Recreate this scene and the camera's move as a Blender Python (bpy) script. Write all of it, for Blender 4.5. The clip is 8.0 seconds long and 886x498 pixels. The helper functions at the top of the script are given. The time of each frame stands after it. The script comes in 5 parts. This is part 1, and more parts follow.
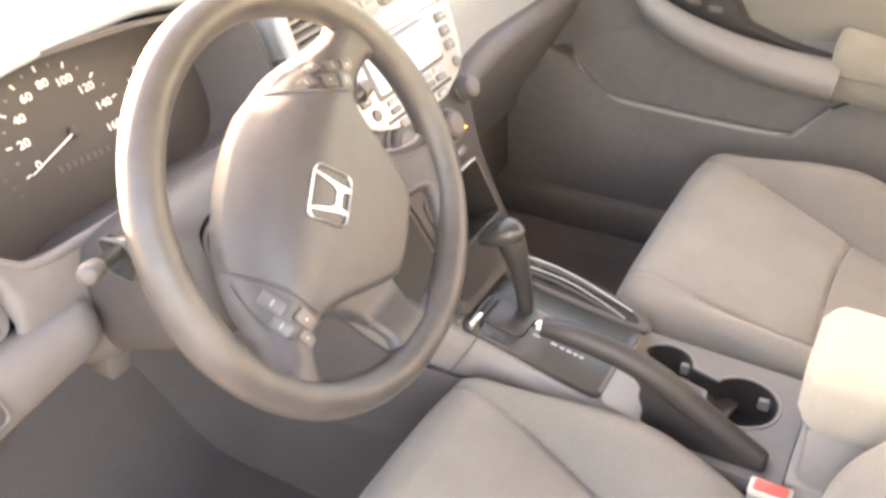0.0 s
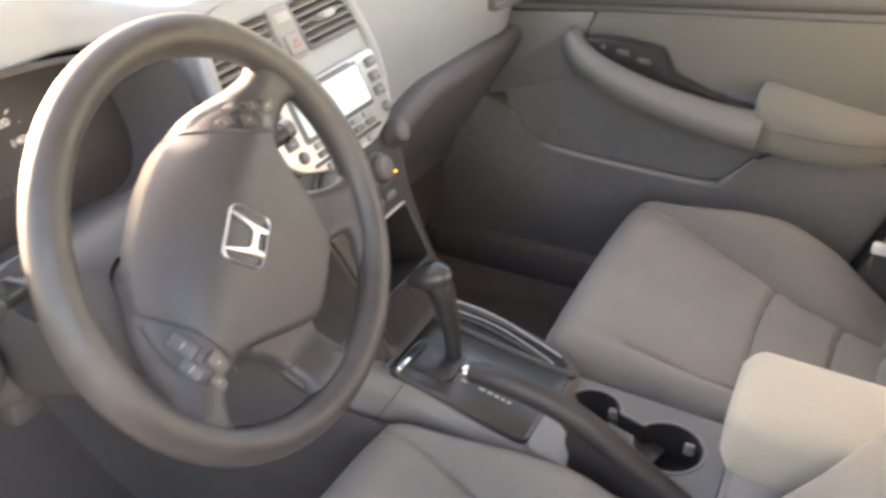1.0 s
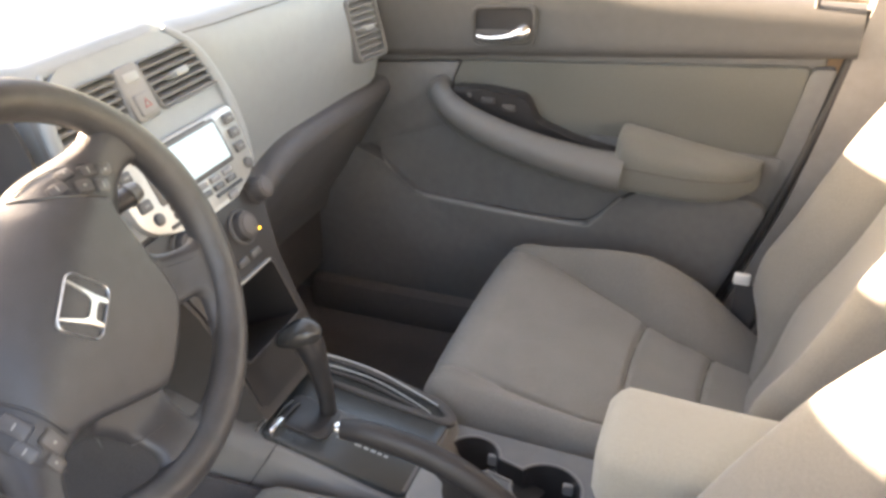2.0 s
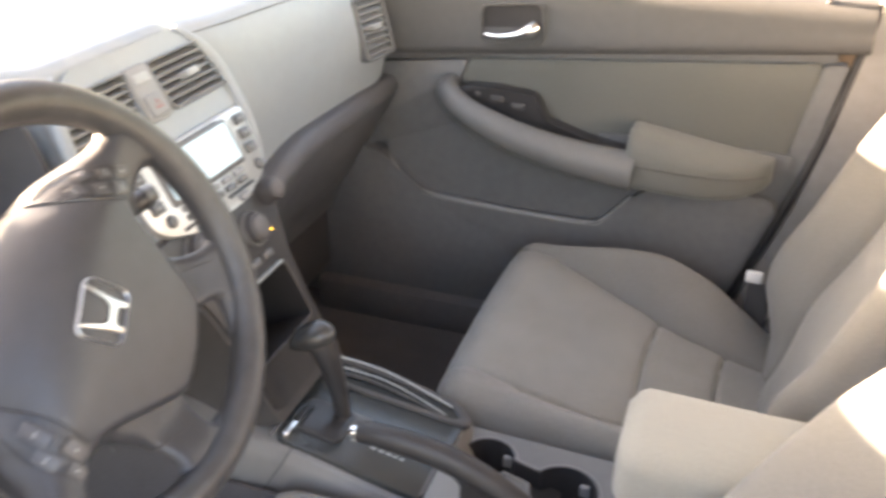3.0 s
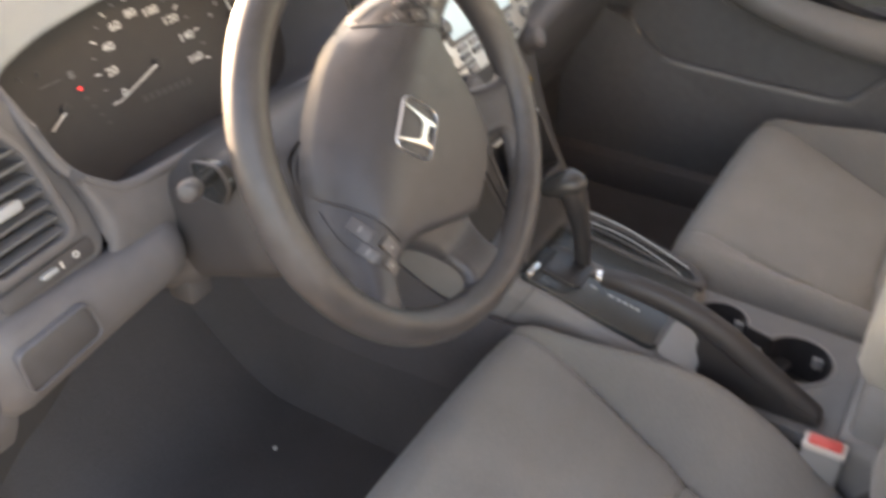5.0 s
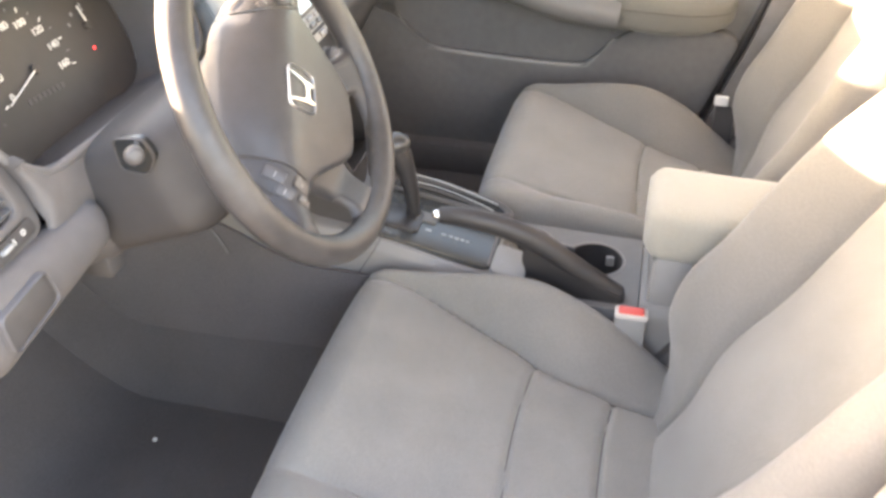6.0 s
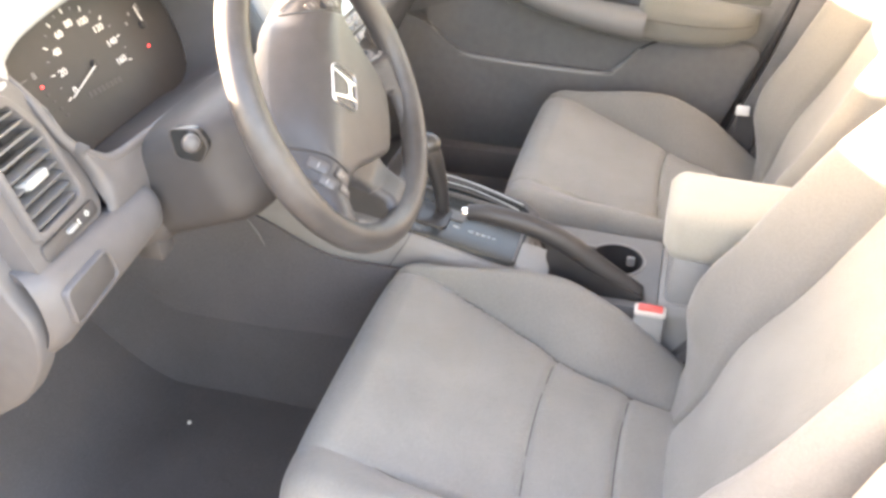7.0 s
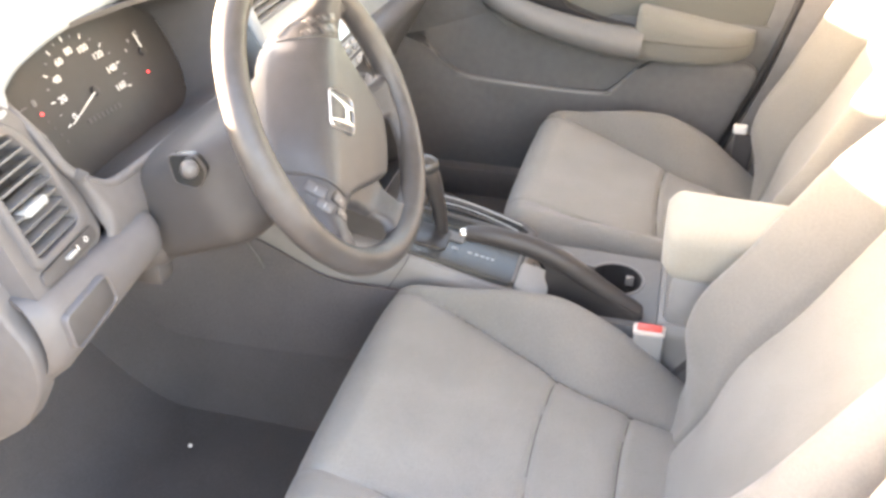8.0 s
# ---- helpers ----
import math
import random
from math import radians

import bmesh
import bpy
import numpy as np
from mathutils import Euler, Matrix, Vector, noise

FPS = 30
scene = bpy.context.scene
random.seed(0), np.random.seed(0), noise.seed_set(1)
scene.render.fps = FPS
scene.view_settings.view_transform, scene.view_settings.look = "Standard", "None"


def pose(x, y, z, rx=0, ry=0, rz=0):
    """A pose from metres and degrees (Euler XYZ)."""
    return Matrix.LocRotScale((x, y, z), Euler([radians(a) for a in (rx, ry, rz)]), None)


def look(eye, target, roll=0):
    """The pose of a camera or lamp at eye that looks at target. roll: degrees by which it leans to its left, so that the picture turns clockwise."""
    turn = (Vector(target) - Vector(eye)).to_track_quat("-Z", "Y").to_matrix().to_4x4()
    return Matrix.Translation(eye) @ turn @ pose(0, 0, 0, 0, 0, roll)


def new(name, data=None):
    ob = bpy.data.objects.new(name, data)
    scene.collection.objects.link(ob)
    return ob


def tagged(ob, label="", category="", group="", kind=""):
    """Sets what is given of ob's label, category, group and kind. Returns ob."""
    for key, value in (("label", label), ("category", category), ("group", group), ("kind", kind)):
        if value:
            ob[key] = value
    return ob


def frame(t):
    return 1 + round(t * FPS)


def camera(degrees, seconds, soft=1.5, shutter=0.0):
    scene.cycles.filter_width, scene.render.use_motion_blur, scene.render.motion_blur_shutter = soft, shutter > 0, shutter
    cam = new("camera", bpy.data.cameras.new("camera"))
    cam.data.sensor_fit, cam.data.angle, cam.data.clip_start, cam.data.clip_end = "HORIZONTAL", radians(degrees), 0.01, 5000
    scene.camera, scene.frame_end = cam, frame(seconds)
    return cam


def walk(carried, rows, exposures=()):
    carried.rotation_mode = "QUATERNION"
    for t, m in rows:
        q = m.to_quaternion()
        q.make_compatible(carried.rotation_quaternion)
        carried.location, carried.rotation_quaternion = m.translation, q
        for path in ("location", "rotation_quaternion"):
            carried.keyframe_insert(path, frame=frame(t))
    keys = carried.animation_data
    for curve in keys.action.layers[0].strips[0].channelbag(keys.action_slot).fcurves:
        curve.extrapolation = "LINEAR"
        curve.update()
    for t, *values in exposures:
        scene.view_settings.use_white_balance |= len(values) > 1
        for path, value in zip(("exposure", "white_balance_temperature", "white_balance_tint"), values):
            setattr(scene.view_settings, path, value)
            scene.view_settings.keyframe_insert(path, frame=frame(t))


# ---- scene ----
# camera: seconds, eye, heading to the right of straight ahead, pitch, roll
cam = camera(53.27, 8.0, soft=3.0, shutter=0.5)
PATH = [
    (0.0, -0.8815, -0.4283, 1.0070, 58.74, -34.24, -2.88),
    (0.5, -0.8826, -0.4378, 1.0053, 59.33, -31.96, -2.43),
    (1.0, -0.8685, -0.4482, 1.0007, 62.97, -31.30, -0.22),
    (1.5, -0.8539, -0.4699, 1.0059, 68.19, -28.99, 0.37),
    (1.7, -0.8510, -0.4769, 1.0043, 69.87, -28.45, 1.01),
    (2.8, -0.8280, -0.4937, 1.0028, 70.77, -27.92, -0.67),
    (3.0, -0.8409, -0.4598, 1.0001, 70.58, -28.37, 0.08),
    (3.5, -0.8966, -0.4032, 1.0023, 59.05, -28.71, -2.37),
    (4.0, -0.9241, -0.3870, 1.0043, 53.26, -30.21, -2.11),
    (4.5, -0.9277, -0.3873, 0.9970, 52.60, -31.80, -1.71),
    (5.0, -0.9344, -0.3985, 0.9895, 56.95, -35.98, -1.71),
    (5.2, -0.9778, -0.3911, 1.0037, 64.22, -35.26, -1.31),
    (6.3, -1.2215, -0.3523, 1.0215, 77.21, -34.61, 0.30),
    (6.5, -1.2353, -0.3607, 1.0280, 76.60, -33.97, 0.62),
    (7.0, -1.2408, -0.3589, 1.0307, 75.03, -33.96, 0.36),
    (7.5, -1.2359, -0.3609, 1.0393, 75.46, -33.18, 0.09),
    (8.0, -1.2407, -0.3648, 1.0370, 74.83, -32.77, -0.24),
]
EXPO = [(0.0, 5.52, 9800, 30), (0.5, 5.13, 9100, 29), (1.0, 4.54, 8530, 26), (1.5, 4.35, 8400, 24), (3.0, 4.52, 8080, 25), (3.5, 4.92, 8830, 28), (4.0, 4.41, 8830, 28), (4.5, 4.23, 8840, 28), (5.2, 4.07, 8700, 26), (6.3, 5.28, 8700, 25), (8.0, 5.34, 8700, 25)]
walk(cam, [(t, pose(x, y, z, 90 + pitch, 0, -yaw) @ pose(0, 0, 0, 0, 0, roll)) for t, x, y, z, yaw, pitch, roll in PATH], EXPO)

# ---- light ----
SUN_AZ, SUN_EL = 3.0, 13.0      # degrees: right of straight ahead, above the horizon
world = bpy.data.worlds.new("world")
scene.world = world
world.use_nodes = True
wn = world.node_tree.nodes
sky = wn.new("ShaderNodeTexSky")
sky.sky_type, sky.sun_disc = "NISHITA", False
sky.sun_elevation, sky.sun_rotation = radians(SUN_EL), radians(SUN_AZ)
sky.dust_density = 2.0
wn["Background"].inputs["Strength"].default_value = 0.10
world.node_tree.links.new(sky.outputs[0], wn["Background"].inputs[0])
sun = bpy.data.lights.new("sun", "SUN")
sun.energy, sun.angle, sun.color = 5.0, radians(1.0), (1.0, 0.89, 0.72)
sun_ob = new("sun", sun)
sd = Vector((math.sin(radians(SUN_AZ)) * math.cos(radians(SUN_EL)), math.cos(radians(SUN_AZ)) * math.cos(radians(SUN_EL)), math.sin(radians(SUN_EL))))
sun_ob.matrix_world = look(sd * 20, (0, 0, 0))


# ---- materials ----
def mat(name, col, rough=0.6, metal=0.0, var=0.12, scale=60.0, bump=0.15, bscale=400.0, emit=0.0, coat=0.0, stain=4.0, sheen=0.0):
    m = bpy.data.materials.new(name)
    m.use_nodes = True
    nt = m.node_tree
    N, L = nt.nodes, nt.links
    b = N["Principled BSDF"]
    b.inputs["Roughness"].default_value = rough
    b.inputs["Metallic"].default_value = metal
    b.inputs["Coat Weight"].default_value = coat
    b.inputs["Sheen Weight"].default_value = sheen
    tc = N.new("ShaderNodeTexCoord")
    fine = N.new("ShaderNodeTexNoise")
    fine.inputs["Scale"].default_value = scale
    fine.inputs["Detail"].default_value = 6
    big = N.new("ShaderNodeTexNoise")
    big.inputs["Scale"].default_value = stain
    big.inputs["Detail"].default_value = 4
    mix = N.new("ShaderNodeMath")
    mix.operation = "ADD"
    for n in (fine, big):
        L.new(tc.outputs["Object"], n.inputs["Vector"])
    L.new(fine.outputs["Fac"], mix.inputs[0])
    L.new(big.outputs["Fac"], mix.inputs[1])
    mr = N.new("ShaderNodeMapRange")
    mr.inputs["From Min"].default_value, mr.inputs["From Max"].default_value = 0.6, 1.4
    mr.inputs["To Min"].default_value, mr.inputs["To Max"].default_value = 1 - var, 1 + var
    L.new(mix.outputs[0], mr.inputs["Value"])
    mul = N.new("ShaderNodeVectorMath")
    mul.operation = "SCALE"
    mul.inputs[0].default_value = col
    L.new(mr.outputs[0], mul.inputs["Scale"])
    L.new(mul.outputs[0], b.inputs["Base Color"])
    rr = N.new("ShaderNodeMapRange")
    rr.inputs["From Min"].default_value, rr.inputs["From Max"].default_value = 0.3, 0.7
    rr.inputs["To Min"].default_value, rr.inputs["To Max"].default_value = max(0.02, rough - 0.08), min(1, rough + 0.08)
    L.new(big.outputs["Fac"], rr.inputs["Value"])
    L.new(rr.outputs[0], b.inputs["Roughness"])
    if bump:
        bn = N.new("ShaderNodeTexNoise")
        bn.inputs["Scale"].default_value = bscale
        bn.inputs["Detail"].default_value = 3
        L.new(tc.outputs["Object"], bn.inputs["Vector"])
        bp = N.new("ShaderNodeBump")
        bp.inputs["Strength"].default_value = bump
        bp.inputs["Distance"].default_value = 0.001
        L.new(bn.outputs["Fac"], bp.inputs["Height"])
        L.new(bp.outputs[0], b.inputs["Normal"])
    if emit:
        b.inputs["Emission Color"].default_value = (*col, 1)
        b.inputs["Emission Strength"].default_value = emit
    return m


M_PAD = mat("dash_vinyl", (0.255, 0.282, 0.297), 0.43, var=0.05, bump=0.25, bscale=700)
M_TRIM = mat("grey_plastic", (0.225, 0.226, 0.226), 0.55, var=0.06, bump=0.3, bscale=800)
M_LIGHT = mat("light_grey_plastic", (0.24, 0.228, 0.222), 0.5, bump=0.3, bscale=800)
M_MID = mat("mid_grey_plastic", (0.126, 0.128, 0.131), 0.55, bump=0.3, bscale=800)
M_DOORTOP = mat("door_top_vinyl", (0.078, 0.078, 0.079), 0.6, var=0.08, bump=0.3, bscale=800)
M_LOWER = mat("lower_grey_plastic", (0.098, 0.094, 0.096), 0.6, bump=0.3, bscale=800)
M_COWL = mat("cowl_plastic", (0.075, 0.058, 0.043), 0.6, bump=0.2)
M_BAR = mat("pull_bar_plastic", (0.126, 0.126, 0.124), 0.5, var=0.05, bump=0.25, bscale=800)
M_CONSOLE = mat("console_plastic", (0.185, 0.18, 0.178), 0.5, var=0.06, bump=0.3, bscale=800)
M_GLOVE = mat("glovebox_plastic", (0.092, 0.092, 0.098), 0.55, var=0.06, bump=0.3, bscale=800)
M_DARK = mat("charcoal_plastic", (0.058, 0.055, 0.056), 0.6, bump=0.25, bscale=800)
M_BLACK = mat("black_plastic", (0.032, 0.031, 0.033), 0.35, bump=0.1)
M_URETHANE = mat("steering_wheel_urethane", (0.0455, 0.0445, 0.0465), 0.40, var=0.28, stain=16, bump=0.3, bscale=900)
M_HUB = mat("airbag_cover", (0.0385, 0.0390, 0.0435), 0.42, var=0.16, stain=9, bump=0.35, bscale=900)
M_BUTTON = mat("switch_plastic", (0.064, 0.062, 0.065), 0.36, var=0.08, bump=0.1)
M_KNOB = mat("lever_knob_plastic", (0.045, 0.046, 0.047), 0.28, var=0.1, bump=0.1)
M_BADGE = mat("badge_chrome", (0.55, 0.55, 0.55), 0.32, 1.0, var=0.04, bump=0.0)
M_CLOTH = mat("seat_cloth", (0.196, 0.193, 0.184), 0.95, var=0.17, scale=350, bump=0.8, bscale=1500, sheen=0.25, stain=13)
M_BOLSTER = mat("bolster_cloth", (0.172, 0.168, 0.159), 0.95, var=0.15, scale=300, bump=0.6, bscale=1300, sheen=0.25, stain=11)
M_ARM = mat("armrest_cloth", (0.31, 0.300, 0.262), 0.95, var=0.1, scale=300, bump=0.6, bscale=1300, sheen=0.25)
M_SEAM = mat("seam_dark", (0.085, 0.080, 0.074), 0.9)
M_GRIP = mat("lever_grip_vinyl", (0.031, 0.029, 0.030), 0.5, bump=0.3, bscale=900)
M_CARPET = mat("carpet", (0.086, 0.081, 0.085), 1.0, var=0.35, scale=500, bump=1.0, bscale=900)
M_MAT = mat("floor_mat", (0.158, 0.150, 0.158), 1.0, var=0.4, scale=450, bump=1.0, bscale=800)
M_TUNNEL = mat("tunnel_carpet", (0.108, 0.101, 0.106), 1.0, var=0.35, scale=480, bump=1.0, bscale=850)
M_SILVER = mat("silver_paint", (0.52, 0.53, 0.52), 0.38, 0.55, var=0.05, bump=0.05)
M_GRAPHITE = mat("graphite_paint", (0.044, 0.048, 0.049), 0.25, 0.1, var=0.06, bump=0.05)
M_CHROME = mat("chrome", (0.90, 0.89, 0.87), 0.22, 1.0, var=0.03, bump=0.0)
M_LCD = mat("lcd", (0.40, 0.55, 0.62), 0.25, var=0.08, bump=0, emit=0.018)
M_RED = mat("red_plastic", (0.62, 0.10, 0.09), 0.3, var=0.05)
M_DULLRED = mat("dull_red_print", (0.30, 0.11, 0.11), 0.5, var=0.05)
M_REDLED = mat("red_light", (1.0, 0.06, 0.06), 0.4, var=0.0, bump=0, emit=0.10)
M_AMBER = mat("amber_light", (1.0, 0.6, 0.05), 0.4, var=0.0, bump=0, emit=0.3)
M_WHITE = mat("white_print", (0.75, 0.74, 0.70), 0.6, var=0.05, bump=0)
M_DIGIT = mat("dim_print", (0.06, 0.058, 0.055), 0.6, var=0.05, bump=0)
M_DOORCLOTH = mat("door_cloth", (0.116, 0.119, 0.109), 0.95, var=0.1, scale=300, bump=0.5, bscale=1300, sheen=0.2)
M_DIAL = mat("dial_black", (0.034, 0.031, 0.030), 0.55, bump=0.05)
M_SHROUD = mat("shroud_plastic", (0.040, 0.038, 0.039), 0.62, bump=0.25, bscale=800)
M_GLOSS = mat("gloss_black", (0.022, 0.024, 0.025), 0.22, bump=0.05)
M_STALKEND = mat("stalk_end_grey", (0.060, 0.058, 0.060), 0.45, var=0.06)
M_GREYBTN = mat("button_grey", (0.10, 0.10, 0.10), 0.4)
M_PAINT = mat("tan_car_paint", (0.42, 0.33, 0.24), 0.3, 0.3, var=0.06, bump=0, coat=0.6)
M_HEADLINER = mat("headliner", (0.5, 0.47, 0.42), 0.95, bump=0.4)
M_GROUND = mat("dusty_asphalt", (0.120, 0.108, 0.095), 0.95, var=0.3, scale=30, bump=0.6, bscale=60, stain=0.6)
M_RUBBER = mat("seal_rubber", (0.045, 0.043, 0.044), 0.6)
M_TAB = mat("pale_grey_tab", (0.31, 0.32, 0.32), 0.4, var=0.05)
M_COLLAR = mat("buckle_collar", (0.50, 0.46, 0.43), 0.4, var=0.05)
M_WHITEPL = mat("white_plastic", (0.78, 0.77, 0.74), 0.4, var=0.04)


def glass(name):
    m = bpy.data.materials.new(name)
    m.use_nodes = True
    N, L = m.node_tree.nodes, m.node_tree.links
    N.remove(N["Principled BSDF"])
    tr = N.new("ShaderNodeBsdfTransparent")
    tr.inputs[0].default_value = (0.88, 0.91, 0.90, 1)
    gl = N.new("ShaderNodeBsdfGlossy")
    gl.inputs["Roughness"].default_value = 0.02
    fr = N.new("ShaderNodeFresnel")
    fr.inputs[0].default_value = 1.2
    mx = N.new("ShaderNodeMixShader")
    L.new(fr.outputs[0], mx.inputs[0])
    L.new(tr.outputs[0], mx.inputs[1])
    L.new(gl.outputs[0], mx.inputs[2])
    L.new(mx.outputs[0], N["Material Output"].inputs[0])
    return m


M_GLASS = glass("window_glass")


# ---- building helpers ----
def thing(name, at=(0, 0, 0), label="", category="", group="", kind=""):
    e = new(name)
    e.location = at
    e.empty_display_size = 0.05
    return tagged(e, label, category, group, kind)


def place_of(ob):
    v = ob.location.copy()
    while ob.parent:
        ob = ob.parent
        v += ob.location
    return v


def part(name, bm, material, parent=None, label="", smooth=True, angle=40):
    """Links a bmesh with world coordinates as one mesh object under a thing or a part."""
    me = bpy.data.meshes.new(name)
    bmesh.ops.recalc_face_normals(bm, faces=bm.faces)
    bm.to_mesh(me)
    bm.free()
    if smooth:
        for p in me.polygons:
            p.use_smooth = True
        me.set_sharp_from_angle(angle=radians(angle))
    me.materials.append(material)
    ob = new(name, me)
    if parent is not None:
        ob.parent = parent
        ob.location = -place_of(parent)
    if label:
        ob["label"] = label
    return ob


def sheet(fn, nu, nv, thick=0.0, wrap_u=False, wrap_v=False):
    """A surface fn(u, v), u and v from 0 to 1; thick: made solid by moving a copy along the normal."""
    bm = bmesh.new()
    cu, cv = nu + (0 if wrap_u else 1), nv + (0 if wrap_v else 1)
    g = [[bm.verts.new(fn(i / nu, j / nv)) for j in range(cv)] for i in range(cu)]
    for i in range(nu):
        for j in range(nv):
            a, b = g[i][j], g[(i + 1) % cu][j]
            c, d = g[(i + 1) % cu][(j + 1) % cv], g[i][(j + 1) % cv]
            if len({a, b, c, d}) == 4:
                bm.faces.new((a, b, c, d))
    if thick:
        bm.normal_update()
        bmesh.ops.solidify(bm, geom=bm.faces[:], thickness=thick)
    return bm


def spline(pts, t):
    """A smooth curve through pts (rows of numbers), t from 0 to 1."""
    n = len(pts) - 1
    s = min(max(t, 0), 1) * n
    i = min(int(s), n - 1)
    f = s - i
    p0, p1, p2, p3 = pts[max(i - 1, 0)], pts[i], pts[i + 1], pts[min(i + 2, n)]
    return tuple(0.5 * (2 * b + (c - a) * f + (2 * a - 5 * b + 4 * c - d) * f * f + (3 * b - a - 3 * c + d) * f ** 3) for a, b, c, d in zip(p0, p1, p2, p3))


def curve_at(table, x):
    """Smooth value from a table of (x, value...) rows in rising x."""
    if x <= table[0][0]:
        return table[0][1:]
    for i in range(len(table) - 1):
        a, b = table[i], table[i + 1]
        if x <= b[0]:
            f = (x - a[0]) / (b[0] - a[0])
            f = f * f * (3 - 2 * f) * 0.5 + f * 0.5
            return tuple(p + (q - p) * f for p, q in zip(a[1:], b[1:]))
    return table[-1][1:]


def flow_at(table, x):
    """As curve_at, but with smooth slopes through every row."""
    n = len(table)
    if x <= table[0][0]:
        return table[0][1:]
    if x >= table[-1][0]:
        return table[-1][1:]
    i = max(k for k in range(n - 1) if table[k][0] <= x)
    a, b = table[i], table[i + 1]
    h = b[0] - a[0]
    f = (x - a[0]) / h

    def slope(k, c):
        if k == 0 or k == n - 1:
            return 0.0
        d0 = (table[k][c] - table[k - 1][c]) / (table[k][0] - table[k - 1][0])
        d1 = (table[k + 1][c] - table[k][c]) / (table[k + 1][0] - table[k][0])
        return 0.0 if d0 * d1 <= 0 else 2 * d0 * d1 / (d0 + d1)
    out = []
    for c in range(1, len(a)):
        m0, m1 = slope(i, c) * h, slope(i + 1, c) * h
        out.append((2 * f ** 3 - 3 * f * f + 1) * a[c] + (f ** 3 - 2 * f * f + f) * m0 + (3 * f * f - 2 * f ** 3) * b[c] + (f ** 3 - f * f) * m1)
    return tuple(out)


def tube(pts, radii, seg=16, steps=None, flat=1.0, up=(0, 0, 1), cap=True):
    """A tube along a spline through pts; radii: one for each point; flat: height over width."""
    steps = steps or (len(pts) - 1) * 8
    bm = bmesh.new()
    rings = []
    for k in range(steps + 1):
        t = k / steps
        p = Vector(spline(pts, t))
        d = (Vector(spline(pts, min(t + 0.01, 1))) - Vector(spline(pts, max(t - 0.01, 0)))).normalized()
        r = spline([(x,) for x in radii], t)[0]
        side = d.cross(Vector(up))
        side = side.normalized() if side.length > 1e-4 else Vector((1, 0, 0))
        top = side.cross(d)
        rings.append([bm.verts.new(p + side * math.cos(a) * r + top * math.sin(a) * r * flat) for a in (2 * math.pi * i / seg for i in range(seg))])
    for a, b in zip(rings, rings[1:]):
        for i in range(seg):
            bm.faces.new((a[i], a[(i + 1) % seg], b[(i + 1) % seg], b[i]))
    if cap:
        bm.faces.new(rings[0])
        bm.faces.new(rings[-1][::-1])
    return bm


def plane(o, right, up):
    r, u = Vector(right).normalized(), Vector(up).normalized()
    n = r.cross(u)
    return Matrix(((r.x, u.x, n.x, o[0]), (r.y, u.y, n.y, o[1]), (r.z, u.z, n.z, o[2]), (0, 0, 0, 1)))


def rrect(w, h, r, n=5, cx=0.0, cy=0.0):
    out = []
    for sx, sy, a0 in ((1, 1, 0), (-1, 1, 90), (-1, -1, 180), (1, -1, 270)):
        for k in range(n + 1):
            a = radians(a0 + 90 * k / n)
            out.append((cx + sx * (w / 2 - r) + r * math.cos(a), cy + sy * (h / 2 - r) + r * math.sin(a)))
    return out


def round_poly(pts, r=0.006, n=4):
    """A polygon with its corners rounded."""
    out = []
    m = len(pts)
    for i in range(m):
        p, a, b = Vector(pts[i]), Vector(pts[i - 1]), Vector(pts[(i + 1) % m])
        ra = min(r, (a - p).length * 0.45)
        rb = min(r, (b - p).length * 0.45)
        s, e = p + (a - p).normalized() * ra, p + (b - p).normalized() * rb
        for k in range(n + 1):
            t = k / n
            q = s * (1 - t) ** 2 + p * 2 * t * (1 - t) + e * t * t
            out.append((q.x, q.y))
    return out


def circle(r, n=24, cx=0.0, cy=0.0):
    return [(cx + r * math.cos(2 * math.pi * i / n), cy + r * math.sin(2 * math.pi * i / n)) for i in range(n)]


def plate(outline, m, front, back, bevel=0.0, dome=0.0, bm=None):
    """A plate with that outline in the plane m, from depth back to front (towards the viewer), its front edge rounded."""
    bm = bm or bmesh.new()
    cx = sum(p[0] for p in outline) / len(outline)
    cy = sum(p[1] for p in outline) / len(outline)
    size = max(max(abs(p[0] - cx), abs(p[1] - cy)) for p in outline)
    layers = [(back, 0.0)]
    if bevel:
        layers += [(front - bevel, 0.0), (front - bevel * 0.3, bevel * 0.3), (front, bevel)]
    else:
        layers += [(front, 0.0)]
    rings = []
    for w, inset in layers:
        k = 1 - inset / size
        rings.append([bm.verts.new(m @ Vector((cx + (x - cx) * k, cy + (y - cy) * k, w))) for x, y in outline])
    n = len(outline)
    for a, b in zip(rings, rings[1:]):
        for i in range(n):
            bm.faces.new((a[i], a[(i + 1) % n], b[(i + 1) % n], b[i]))
    bm.faces.new(rings[0][::-1])
    if dome:
        last = rings[-1]
        for k, h in ((0.75, 0.55), (0.45, 0.85), (0.15, 1.0)):
            ring = [bm.verts.new(m @ Vector((cx + (x - cx) * k * (1 - bevel / size), cy + (y - cy) * k * (1 - bevel / size), front + dome * h))) for x, y in outline]
            for i in range(n):
                bm.faces.new((last[i], last[(i + 1) % n], ring[(i + 1) % n], ring[i]))
            last = ring
        bm.faces.new(last)
    else:
        bm.faces.new(rings[-1])
    return bm


